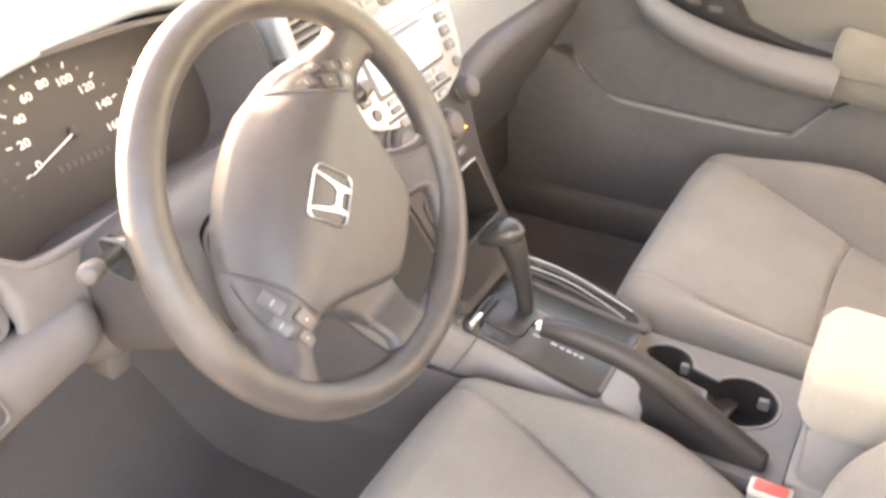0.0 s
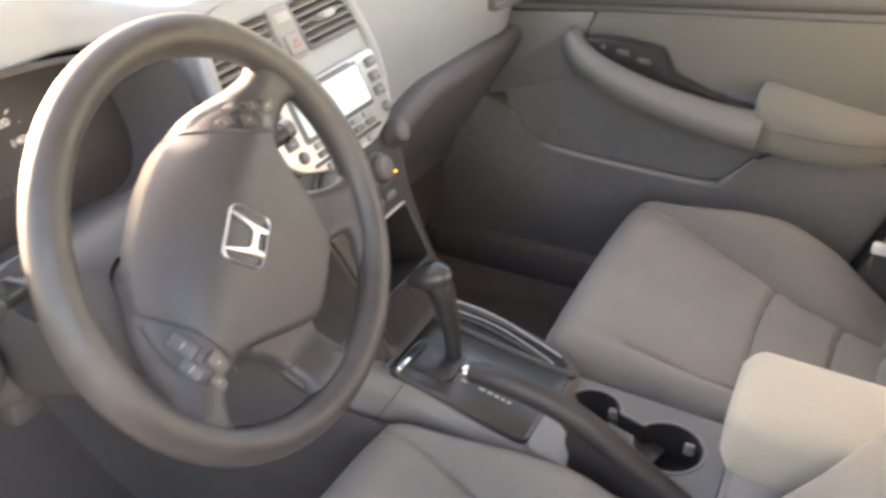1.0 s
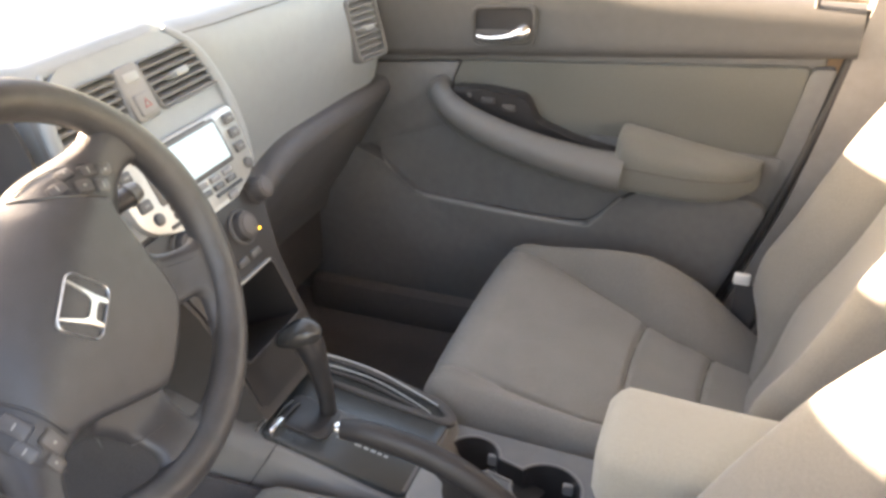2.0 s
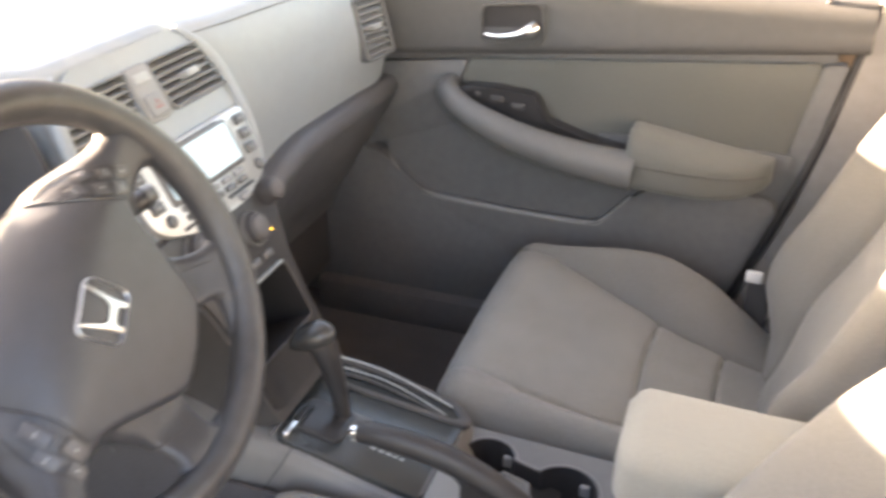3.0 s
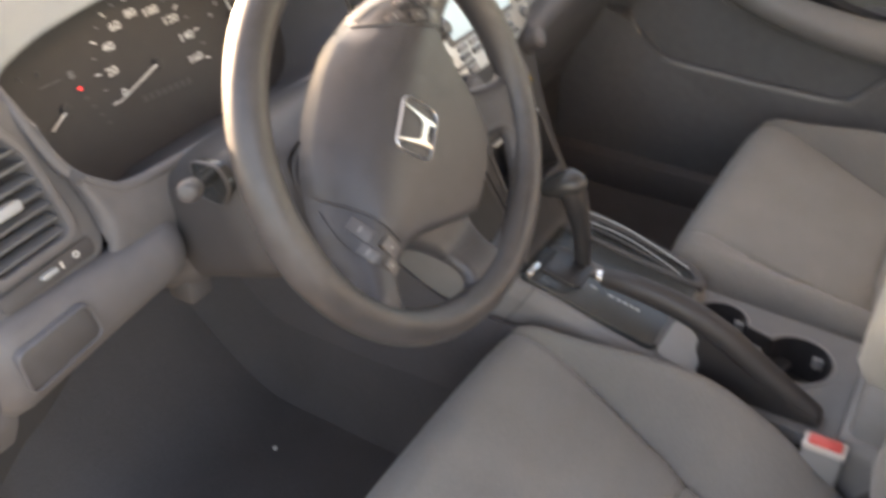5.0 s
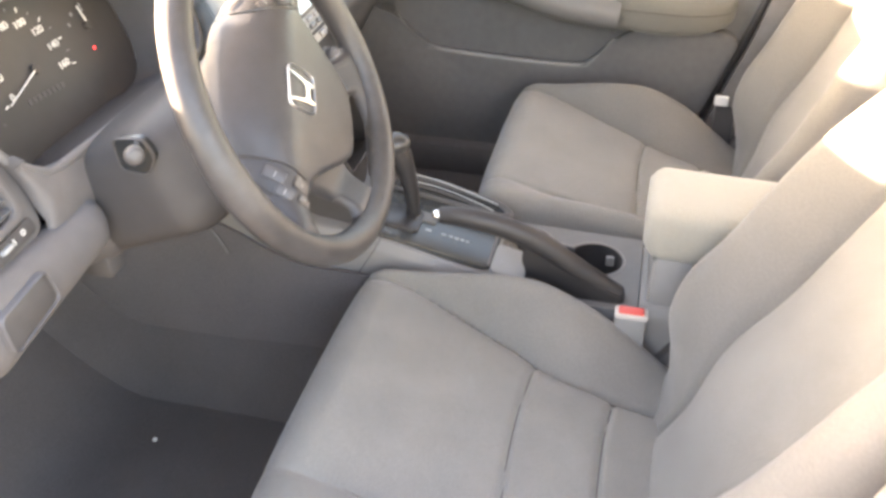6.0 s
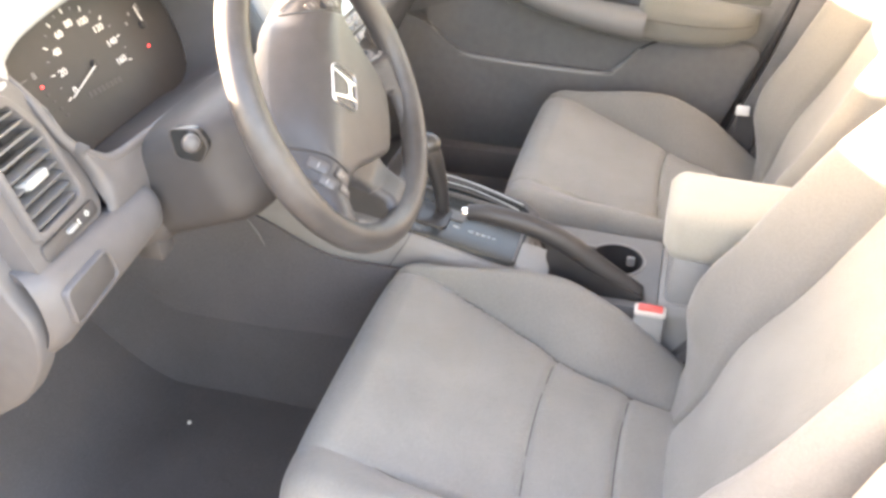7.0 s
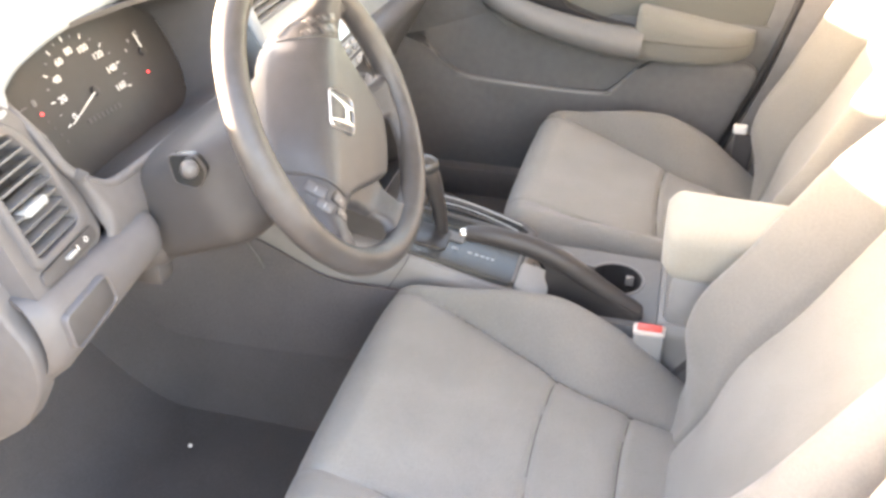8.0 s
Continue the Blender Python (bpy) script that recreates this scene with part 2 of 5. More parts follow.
def ring(outer, inner, m, front, back, inner_back=None, bm=None):
    """A frame between two outlines of equally many points, rounded over its front."""
    bm = bm or bmesh.new()
    ib = back if inner_back is None else inner_back
    mid = [((a[0] + b[0]) / 2, (a[1] + b[1]) / 2) for a, b in zip(outer, inner)]
    lo = [(a[0] * 0.85 + b[0] * 0.15, a[1] * 0.85 + b[1] * 0.15) for a, b in zip(outer, inner)]
    li = [(a[0] * 0.15 + b[0] * 0.85, a[1] * 0.15 + b[1] * 0.85) for a, b in zip(outer, inner)]
    e = (front - back) * 0.3
    rows = [(outer, back), (outer, front - e), (lo, front - e * 0.25), (mid, front), (li, front - e * 0.25), (inner, front - e), (inner, ib)]
    rr = [[bm.verts.new(m @ Vector((x, y, w))) for x, y in o] for o, w in rows]
    n = len(outer)
    for a, b in zip(rr, rr[1:]):
        for i in range(n):
            bm.faces.new((a[i], a[(i + 1) % n], b[(i + 1) % n], b[i]))
    for i in range(n):
        a, b = rr[-1], rr[0]
        bm.faces.new((a[i], a[(i + 1) % n], b[(i + 1) % n], b[i]))
    return bm


def block(x0, x1, y0, y1, z0, z1, bevel=0.004, seg=2):
    bm = bmesh.new()
    bmesh.ops.create_cube(bm, size=1.0, matrix=Matrix.LocRotScale(((x0 + x1) / 2, (y0 + y1) / 2, (z0 + z1) / 2), None, (abs(x1 - x0), abs(y1 - y0), abs(z1 - z0))))
    if bevel:
        bmesh.ops.bevel(bm, geom=bm.edges[:], offset=bevel, segments=seg, affect="EDGES", profile=0.5)
    return bm


def pierced(outline, holes, m, front, back):
    """A plate with holes through it."""
    bm = bmesh.new()
    edges = []
    for lp in [outline] + holes:
        vs = [bm.verts.new(m @ Vector((x, y, front))) for x, y in lp]
        edges += [bm.edges.new((vs[i], vs[(i + 1) % len(vs)])) for i in range(len(vs))]
    bmesh.ops.triangle_fill(bm, edges=edges, use_beauty=True)
    ext = bmesh.ops.extrude_face_region(bm, geom=bm.faces[:])
    step = m.to_3x3() @ Vector((0, 0, back - front))
    bmesh.ops.translate(bm, verts=[v for v in ext["geom"] if isinstance(v, bmesh.types.BMVert)], vec=step)
    return bm


def text(name, body, size, m, material, parent, depth=0.0004, label=""):
    c = bpy.data.curves.new(name, "FONT")
    c.body, c.size, c.extrude = body, size, depth
    c.align_x, c.align_y = "CENTER", "CENTER"
    tmp = bpy.data.objects.new(name, c)
    me = bpy.data.meshes.new_from_object(tmp)
    bpy.data.objects.remove(tmp)
    me.transform(m)
    bm = bmesh.new()
    bm.from_mesh(me)
    return part(name, bm, material, parent, label, smooth=False)


def smooth01(a, b, x):
    t = min(max((x - a) / (b - a), 0), 1)
    return t * t * (3 - 2 * t)


# ---- ground and car shell ----
def ground_height(x, y):
    return -0.42 + 0.01 * noise.noise(Vector((x * 0.5, y * 0.5, 0)))


def build_ground():
    bm = bmesh.new()
    xs = [-3000, -300, -60, -20, -10, -6, -4, -2.5, -1.5, -0.5, 0.5, 1.5, 2.5, 4, 6, 10, 20, 60, 300, 3000]
    vs = [[bm.verts.new((x, y, ground_height(x, y) if abs(x) < 30 and abs(y) < 30 else -0.42)) for y in xs] for x in xs]
    for i in range(len(xs) - 1):
        for j in range(len(xs) - 1):
            bm.faces.new((vs[i][j], vs[i + 1][j], vs[i + 1][j + 1], vs[i][j + 1]))
    return tagged(part("ground", bm, M_GROUND), "dusty sunlit tan asphalt around the car", "ground", kind="structure")


build_ground()


def floor_z(x, y):
    z = -0.10
    z += 0.42 * smooth01(0.40, 0.95, y)
    z += 0.16 * (1 - smooth01(0.10, 0.17, abs(x + 0.02)))
    z += 0.07 * smooth01(0.60, 0.70, abs(x))
    z += 0.10 * smooth01(-0.55, -0.75, y)
    return z + 0.003 * noise.noise(Vector((x * 9, y * 9, 1)))


tagged(part("floor", sheet(lambda u, v: (-0.73 + 1.46 * u, -1.5 + 2.4 * v, floor_z(-0.73 + 1.46 * u, -1.5 + 2.4 * v)), 70, 90, -0.02), M_CARPET),
       "dark grey carpeted car floor", "floor", kind="structure")


def floor_mat(cx, y0, y1, w, label):
    t = thing("floor_mat", (cx, (y0 + y1) / 2, -0.095), label, "floor mat", "floor mats")

    def f(u, v):
        x, y = cx + (u - 0.5) * w, y0 + (y1 - y0) * v
        lift = 0.012 + 0.004 * noise.noise(Vector((x * 7, y * 7, 3)))
        return (x, y, floor_z(x, y) + lift)
    part("mat", sheet(f, 24, 30, 0.008), M_MAT, t)
    pts = [Vector(f(*uv)) + Vector((0, 0, 0.002)) for uv in [(0, 0), (0, 0.33), (0, 0.66), (0, 1), (0.33, 1), (0.66, 1), (1, 1), (1, 0.66), (1, 0.33), (1, 0), (0.5, 0), (0, 0)]]
    part("bound_edge", tube([tuple(p) for p in pts], [0.004] * len(pts), 6), M_DARK, t, "dark stitched edge binding")
    return t


floor_mat(-0.39, -0.12, 0.55, 0.40, "dark grey carpet mat in the driver's footwell")
floor_mat(0.39, -0.12, 0.55, 0.40, "dark grey carpet mat in the passenger's footwell")
tagged(part("paper_scrap", block(-0.291, -0.285, 0.347, 0.353, floor_z(-0.288, 0.35) + 0.019, floor_z(-0.288, 0.35) + 0.025, 0.001, 1), M_WHITEPL),
       "tiny white scrap lying on the floor mat", "paper scrap")


def dash_edge(x):
    """Where the dashboard meets the windscreen."""
    return curve_at([(-0.705, 0.335), (-0.605, 0.385), (-0.48, 0.44), (-0.38, 0.475), (-0.25, 0.515), (-0.12, 0.55), (0.09, 0.59), (0.2, 0.597), (0.4, 0.54), (0.56, 0.46), (0.68, 0.38)], x)[0] + 0.004


def build_shell():
    # roof with headliner
    def roof(u, v):
        x, y = -0.66 + 1.32 * u, 0.02 - 1.7 * v
        return (x, y, 1.16 - 0.10 * (2 * u - 1) ** 4 - 0.10 * (2 * v - 1) ** 4)
    r = thing("roof", (0, -0.8, 1.1), "car roof lined with pale grey headliner", "roof", kind="structure")
    part("headliner", sheet(roof, 24, 24, -0.01), M_HEADLINER, r)
    part("roof_panel", sheet(lambda u, v: tuple(Vector(roof(u, v)) + Vector((0, 0, 0.03))), 24, 24, 0.01), M_PAINT, r)

    # windscreen
    def ws(u, v):
        s = 2 * u - 1
        base = Vector((0.70 * s, 0.655 - 0.26 * s * s, 0.690))
        top = Vector((0.56 * s, 0.04 - 0.06 * s * s, 1.10 - 0.03 * s * s))
        return tuple(base.lerp(top, v) + Vector((0, 0.03, 0.02)) * math.sin(math.pi * v))
    w = part("windscreen", sheet(ws, 20, 14, 0.005), M_GLASS)
    w.visible_shadow = False
    tagged(w, "clear curved windscreen glass", "windscreen", kind="structure")
    for s, nm in ((-1, "pillar_1"), (1, "pillar_2")):
        p = tube([(0.735 * s, 0.46, 0.62), (0.70 * s, 0.36, 0.75), (0.63 * s, 0.14, 0.98), (0.58 * s, -0.03, 1.09)], [0.045, 0.035, 0.032, 0.032], 12, flat=0.8)
        tagged(part(nm, p, M_LIGHT), "pale grey plastic windscreen pillar trim", "pillar", kind="structure")
    # bonnet and scuttle ahead of the windscreen
    h = thing("bonnet", (0, 1.2, 0.6), "tan metallic car bonnet in full sun", "bonnet", kind="structure")

    def bonnet(u, v):
        x = -0.78 + 1.56 * u
        y = 0.735 - 0.24 * (x / 0.72) ** 2 + 0.98 * v
        crease = 0.010 * math.exp(-((y - 0.86 + 0.24 * (x / 0.72) ** 2) / 0.03) ** 2)
        lip = 0.022 * math.exp(-v / 0.02)
        return (x, y, 0.682 - lip - 0.05 * (2 * u - 1) ** 4 - 0.12 * v * v - 0.05 * v + crease)
    part("panel", sheet(bonnet, 40, 60, -0.02), M_PAINT, h)

    def cowl(u, v):
        x = -0.75 + 1.5 * u
        y0, y1 = dash_edge(x), 0.740 - 0.24 * (x / 0.72) ** 2
        return (x, y0 + (y1 - y0) * v, 0.688 - 0.030 * v * v + 0.005 * math.sin(v * 14) * v)
    part("scuttle_panel", sheet(cowl, 30, 24, -0.01), M_COWL, h, "brownish ribbed scuttle panel")
    for x0, x1, y0, y1 in ((-0.55, 0.05, 0.62, 0.76), (0.02, 0.60, 0.74, 0.64)):
        part("wiper", tube([(x0, y0 + 0.02, 0.672), ((x0 + x1) / 2, (y0 + y1) / 2 + 0.03, 0.672), (x1, y1 + 0.02, 0.668)], [0.004, 0.006, 0.004], 8), M_RUBBER, h, "black rubber wiper blade")
    # far side of the body and the rear
    b = thing("body_side", (0.8, -0.5, 0.2), "tan painted outer body side", "car body", kind="structure")

    def side(u, v):
        y = 0.75 - 2.3 * u
        z = -0.25 + 0.93 * v
        return (0.80 + 0.06 * math.sin(math.pi * v), y, z)
    part("outer_panel", sheet(side, 20, 10, -0.01), M_PAINT, b)
    w2 = part("side_glass", sheet(lambda u, v: (0.77 - 0.20 * v - 0.02 * v * v, 0.42 - 1.05 * u - 0.42 * v * (1 - u), 0.67 + 0.43 * v), 16, 8, -0.004), M_GLASS)
    w2.visible_shadow = False
    tagged(w2, "clear door window glass", "window", kind="structure")
    w3 = part("rear_side_glass", sheet(lambda u, v: (0.77 - 0.20 * v - 0.02 * v * v, -0.72 - 0.75 * u, 0.67 + 0.43 * v), 8, 8, -0.004), M_GLASS)
    w3.visible_shadow = False
    tagged(w3, "clear rear door window glass", "window", kind="structure")
    tagged(part("rear_door_trim", block(0.70, 0.76, -1.5, -0.74, -0.05, 0.66, 0.02), M_TRIM), "grey rear door trim panel", "door trim", kind="structure")
    tagged(part("rear_wall", block(-0.72, 0.72, -1.56, -1.50, -0.12, 0.78, 0.02), M_BOLSTER), "grey cloth rear bulkhead of the cabin", "wall", kind="structure")
    # near side ahead of the open door
    wl = thing("wing", (-0.80, 0.9, 0.1), "tan painted front wing ahead of the open doorway", "car wing", kind="structure")
    part("outer_panel", sheet(lambda u, v: (-0.80 - 0.06 * math.sin(math.pi * v) + 0.02 * v, 0.42 + 1.35 * u, -0.25 + 0.85 * v), 14, 10, 0.01), M_PAINT, wl)
    part("hinge_post", block(-0.80, -0.735, 0.40, 0.48, -0.25, 0.70, 0.01), M_PAINT, wl)
    tagged(part("footwell_side", block(-0.745, -0.733, 0.43, 0.95, -0.12, 0.66, 0.004), M_CARPET), "dark grey carpeted side trim of the driver's footwell", "side trim", kind="structure")
    tagged(part("footwell_side", block(0.722, 0.745, 0.352, 0.95, -0.12, 0.66, 0.004), M_CARPET), "dark grey carpeted side trim of the passenger's footwell", "side trim", kind="structure")
    tagged(part("bulkhead", block(-0.735, 0.735, 0.90, 0.92, -0.15, 0.60, 0.004), M_CARPET), "dark carpeted bulkhead ahead of the footwells", "bulkhead", kind="structure")
    # upright wall under the windscreen that closes the dashboard from the engine bay
    tagged(part("scuttle_wall", sheet(lambda u, v: (-0.73 + 1.46 * u, dash_edge(-0.73 + 1.46 * u), 0.698 - 0.46 * v), 40, 4, 0.006), M_DARK), "dark wall between cabin and engine bay", "bulkhead", kind="structure")
    tagged(part("sill_1", block(-0.76, -0.68, -1.5, 0.62, -0.16, -0.03, 0.02), M_LIGHT), "grey plastic door sill", "sill", kind="structure")
    tagged(part("rear_side_wall", block(-0.76, -0.72, -1.56, -0.86, -0.12, 0.66, 0.02), M_TRIM), "grey cabin side trim", "wall", kind="structure")


build_shell()


def build_open_door():
    """The driver's door, swung out ahead of the camera's place."""
    d = thing("open_door", (-0.79, 0.43, 0.2), "tan driver's door standing open with grey inner trim", "car door", kind="structure")
    m = plane((-0.79, 0.43, 0.2), (-math.sin(radians(62)), -math.cos(radians(62)), 0), (0, 0, 1))
    ol = round_poly([(0.0, -0.40), (0.95, -0.40), (1.03, -0.1), (1.03, 0.47), (0.0, 0.47)], 0.05)
    part("door_skin", plate(ol, m, 0.0, -0.03, 0.004), M_PAINT, d)
    part("inner_trim", plate([(x * 0.97 + 0.015, y * 0.96) for x, y in ol], m, 0.06, 0.001, 0.03), M_TRIM, d)
    part("door_armrest", plate(round_poly([(0.25, 0.12), (0.85, 0.15), (0.85, 0.22), (0.25, 0.19)], 0.02), m, 0.11, 0.05, 0.02), M_LIGHT, d)


build_open_door()


# ---- seats ----
def build_seat(cx, label, recline=27.4):
    seat = thing("car_seat", (cx, -0.27, -0.09), label, "car seat", "front seats")
    W = 0.25
    SW = [(-0.60, 0.145), (-0.50, 0.145), (-0.38, 0.137), (-0.313, 0.142), (-0.264, 0.152), (-0.211, 0.171), (-0.163, 0.188), (-0.114, 0.203), (-0.065, 0.213), (-0.02, 0.216), (0.05, 0.216)]
    HB = [(-0.60, 0.0), (-0.53, 0.004), (-0.47, 0.018), (-0.40, 0.052), (-0.33, 0.083), (-0.26, 0.094), (-0.19, 0.078), (-0.12, 0.050), (-0.05, 0.022), (0.0, 0.008), (0.05, 0.0)]
    NOSE = [(0.004, 0.19), (0.012, 0.15), (0.022, 0.105), (0.027, 0.07), (0.026, 0.043), (0.018, 0.022), (0.004, 0.009), (-0.014, 0.003)]
    ys = NOSE + [(-0.03 - 0.0045 * k, 0.0) for k in range(119)]
    NT = 128

    def top(dx, y, drop):
        sw, hb = flow_at(SW, y)[0], flow_at(HB, y)[0]
        if dx < 0:
            hb *= 0.55 + 0.45 * smooth01(-0.26, -0.42, y)
            sw = min(sw, 0.168)
        z = 0.222 + 0.285 * (min(y, -0.01) + 0.02) - drop
        a = abs(dx)
        q = min(max((a - sw) / max(W * 0.92 - sw, 0.012), 0), 1)
        z += hb * math.sin(q * math.pi / 2) ** 1.2
        r = 0.040
        e = max(0.0, a - (W - r)) / r
        z -= r * (1 - math.sqrt(max(0.0, 1 - min(e, 1) ** 2)))
        inside = max(0.0, 1 - (a / sw) ** 2)
        z += 0.010 * inside * (1 if drop == 0 else 0.6)
        g = math.exp(-((a - sw) / 0.0048) ** 2) * 0.0085 * (1 if y > -0.56 else 0) * (1 - 0.75 * (smooth01(-0.13, -0.05, y) if dx > 0 else smooth01(-0.13, -0.08, y)))
        if drop > 0.02:
            g *= 0.45
        if a < sw:
            for yc in (-0.264, -0.380):
                yy = yc + 0.009 * (1 - (a / sw) ** 2)
                g += 0.0065 * math.exp(-((y - yy) / 0.0042) ** 2)
                z += 0.003 * math.exp(-((y - yy - 0.03) / 0.03) ** 2)
        if drop == 0:
            z += 0.0015 * noise.noise(Vector((dx * 14 + cx, y * 14, 0.3)))
        return z - g

    rows = []
    for y, drop in ys:
        line = []
        for side_z in (0.19, 0.12, 0.06):
            line.append((-W - 0.006 * math.sin(side_z * 16), y, top(-W, y, min(drop, 0.12)) - side_z * 0.75))
        for k in range(NT + 1):
            dx = -W + 2 * W * k / NT
            line.append((dx, y - 0.035 * (abs(dx) / W) ** 6 * min(drop / 0.08, 1), top(dx, y, drop)))
        for side_z in (0.06, 0.12, 0.19):
            line.append((W + 0.006 * math.sin(side_z * 16), y, top(W, y, min(drop, 0.12)) - side_z * 0.75))
        rows.append(line)

    def region(i, j):
        dx = 0.5 * (rows[j][i][0] + rows[j][i + 1][0])
        y, drop = ys[j]
        sw = flow_at(SW, y)[0]
        if dx < 0:
            sw = min(sw, 0.168)
        if abs(dx) > sw:
            return 1 if dx < 0 else 2
        lat = 0.009 * (1 - (dx / sw) ** 2)
        return 3 if y > -0.264 + lat else 4 if y > -0.380 + lat else 5

    parts = {}
    for j in range(len(rows) - 1):
        for i in range(len(rows[0]) - 1):
            parts.setdefault(region(i, j), []).append((i, j))
    for key, nm, m in ((1, "cushion_bolster", M_BOLSTER), (2, "cushion_bolster", M_BOLSTER), (3, "cushion_panel", M_CLOTH), (4, "cushion_panel", M_CLOTH), (5, "cushion_panel", M_CLOTH)):
        bm = bmesh.new()
        vv = {}

        def vert(i, j):
            if (i, j) not in vv:
                p = rows[j][i]
                vv[(i, j)] = bm.verts.new((cx + p[0], p[1], p[2]))
            return vv[(i, j)]
        for i, j in parts[key]:
            bm.faces.new((vert(i, j), vert(i + 1, j), vert(i + 1, j + 1), vert(i, j + 1)))
        part(nm, bm, m, seat, angle=70)
    # dark tubes in the valleys between the cushion panels, for the seams' crease shade
    for s in (-1, 1):
        ln = []
        for k in range(24):
            y = -0.085 - 0.45 * k / 23
            sw = flow_at(SW, y)[0]
            sw = min(sw, 0.168) if s < 0 else sw
            ln.append((cx + s * sw, y, top(s * sw, y, 0) + 0.0002))
        part("seam", tube(ln, [0.0006] + [0.0013] * 23, 6, 92), M_SEAM, seat)
    for yc in (-0.264, -0.380):
        ln = []
        for k in range(25):
            f = -0.97 + 1.94 * k / 24
            sw = flow_at(SW, yc)[0]
            sw = min(sw, 0.168) if f < 0 else sw
            y = yc + 0.009 * (1 - f * f)
            ln.append((cx + f * sw, y, top(f * sw, y, 0) + 0.0002))
        part("seam", tube(ln, [0.0013] * 25, 6, 96), M_SEAM, seat)
    # plastic base and rails
    part("seat_base", block(cx - 0.24, cx + 0.24, -0.52, -0.02, -0.05, 0.06, 0.025), M_DARK, seat, "charcoal plastic seat base")
    for s in (-0.19, 0.19):
        part("seat_rail", block(cx + s - 0.02, cx + s + 0.02, -0.55, 0.03, -0.09, -0.045, 0.004), M_DARK, seat, "dark steel seat rail")

    # backrest
    o, ax, nr = Vector((cx, -0.50, 0.10)), Vector((0, -math.sin(radians(recline)), math.cos(radians(recline)))), Vector((0, math.cos(radians(recline)), math.sin(radians(recline))))
    HH, NB, NH = 0.66, 110, 130
    BW = [(-0.05, 0.235), (0.05, 0.245), (0.30, 0.255), (0.45, 0.245), (0.60, 0.215), (0.66, 0.19)]
    BS = [(-0.05, 0.102), (0.05, 0.106), (0.12, 0.119), (0.20, 0.134), (0.30, 0.138), (0.45, 0.146), (0.60, 0.150), (0.66, 0.145)]
    BD = [(-0.05, 0.0), (0.0, 0.004), (0.05, 0.030), (0.10, 0.060), (0.18, 0.072), (0.36, 0.076), (0.50, 0.064), (0.58, 0.03), (0.66, 0.0)]

    def back(dx, h):
        w, sw, bd = flow_at(BW, h)[0], flow_at(BS, h)[0], flow_at(BD, h)[0]
        a = abs(dx)
        d = 0.052 + 0.012 * math.exp(-((h - 0.14) / 0.07) ** 2)
        q = min(max((a - sw) / (w * 0.88 - sw), 0), 1)
        d += bd * math.sin(q * math.pi / 2) ** 1.1
        r = 0.045
        e = max(0.0, a - (w - r)) / r
        d -= r * (1 - math.sqrt(max(0.0, 1 - min(e, 1) ** 2)))
        d += 0.010 * max(0.0, 1 - (a / sw) ** 2)
        t = max(0.0, h - (HH - 0.06)) / 0.06
        d -= 0.06 * (1 - math.sqrt(max(0.0, 1 - min(t, 1) ** 2)))
        g = 0.012 * math.exp(-((a - sw) / 0.006) ** 2)
        return d - g + 0.0015 * noise.noise(Vector((dx * 13, h * 13, cx)))

    brow = []
    for j in range(NH + 1):
        h = -0.05 + (HH + 0.05) * j / NH
        w = flow_at(BW, h)[0]
        line = []
        for dd in (-0.06, -0.02, 0.01):
            line.append(o + ax * h + nr * min(dd, back(w, h)) + Vector((-w - 0.004, 0, 0)))
        for k in range(NB + 1):
            dx = -w + 2 * w * k / NB
            line.append(o + ax * h + nr * back(dx, h) + Vector((dx, 0, 0)))
        for dd in (0.01, -0.02, -0.06):
            line.append(o + ax * h + nr * min(dd, back(w, h)) + Vector((w + 0.004, 0, 0)))
        brow.append((h, line))
    groups = {1: [], 2: [], 3: []}
    for j in range(NH):
        h, line = brow[j]
        sw = flow_at(BS, h)[0]
        for i in range(len(line) - 1):
            dx = 0.5 * (line[i].x + line[i + 1].x) - cx
            groups[1 if dx < -sw else 2 if dx > sw else 3].append((i, j))
    for key, nm, m in ((1, "backrest_bolster", M_BOLSTER), (2, "backrest_bolster", M_BOLSTER), (3, "backrest_panel", M_CLOTH)):
        bm = bmesh.new()
        vv = {}
        for i, j in groups[key]:
            f = []
            for a, b in ((i, j), (i + 1, j), (i + 1, j + 1), (i, j + 1)):
                if (a, b) not in vv:
                    vv[(a, b)] = bm.verts.new(brow[b][1][a])
                f.append(vv[(a, b)])
            bm.faces.new(f)
        part(nm, bm, m, seat, angle=70)

    def shell(u, v):
        h = -0.05 + (HH + 0.05) * v
        w = curve_at(BW, h)[0] + 0.003
        return tuple(o + ax * h + nr * (-0.058 - 0.03 * math.sin(math.pi * u)) + Vector((-w + 2 * w * u, 0, 0)))
    part("backrest_shell", sheet(shell, 14, 20, 0.012), M_BOLSTER, seat)
    # outer recliner cover
    for s in (-1, 1):
        fr = plane((cx + s * 0.248, 0, 0), (0, -s, 0), (0, 0, 1))
        pts = [(0.30 * -s * -1, 0), (0, 0)]
        ol = [(y * -s, z) for y, z in ((-0.40, 0.00), (-0.40, 0.07), (-0.46, 0.16), (-0.52, 0.20), (-0.58, 0.16), (-0.58, 0.02))]
        if s > 0:
            ol = ol[::-1]
        part("hinge_cover", plate(round_poly(ol, 0.02), fr, 0.016, -0.01, 0.005), M_DARK, seat, "charcoal plastic recliner cover")
    return seat


build_seat(-0.37, "grey-beige cloth driver's seat with deep side bolsters")
other = build_seat(0.35, "grey-beige cloth passenger's seat beside the far door", recline=21.5)
other.location += Vector((0, -0.122, 0.004))


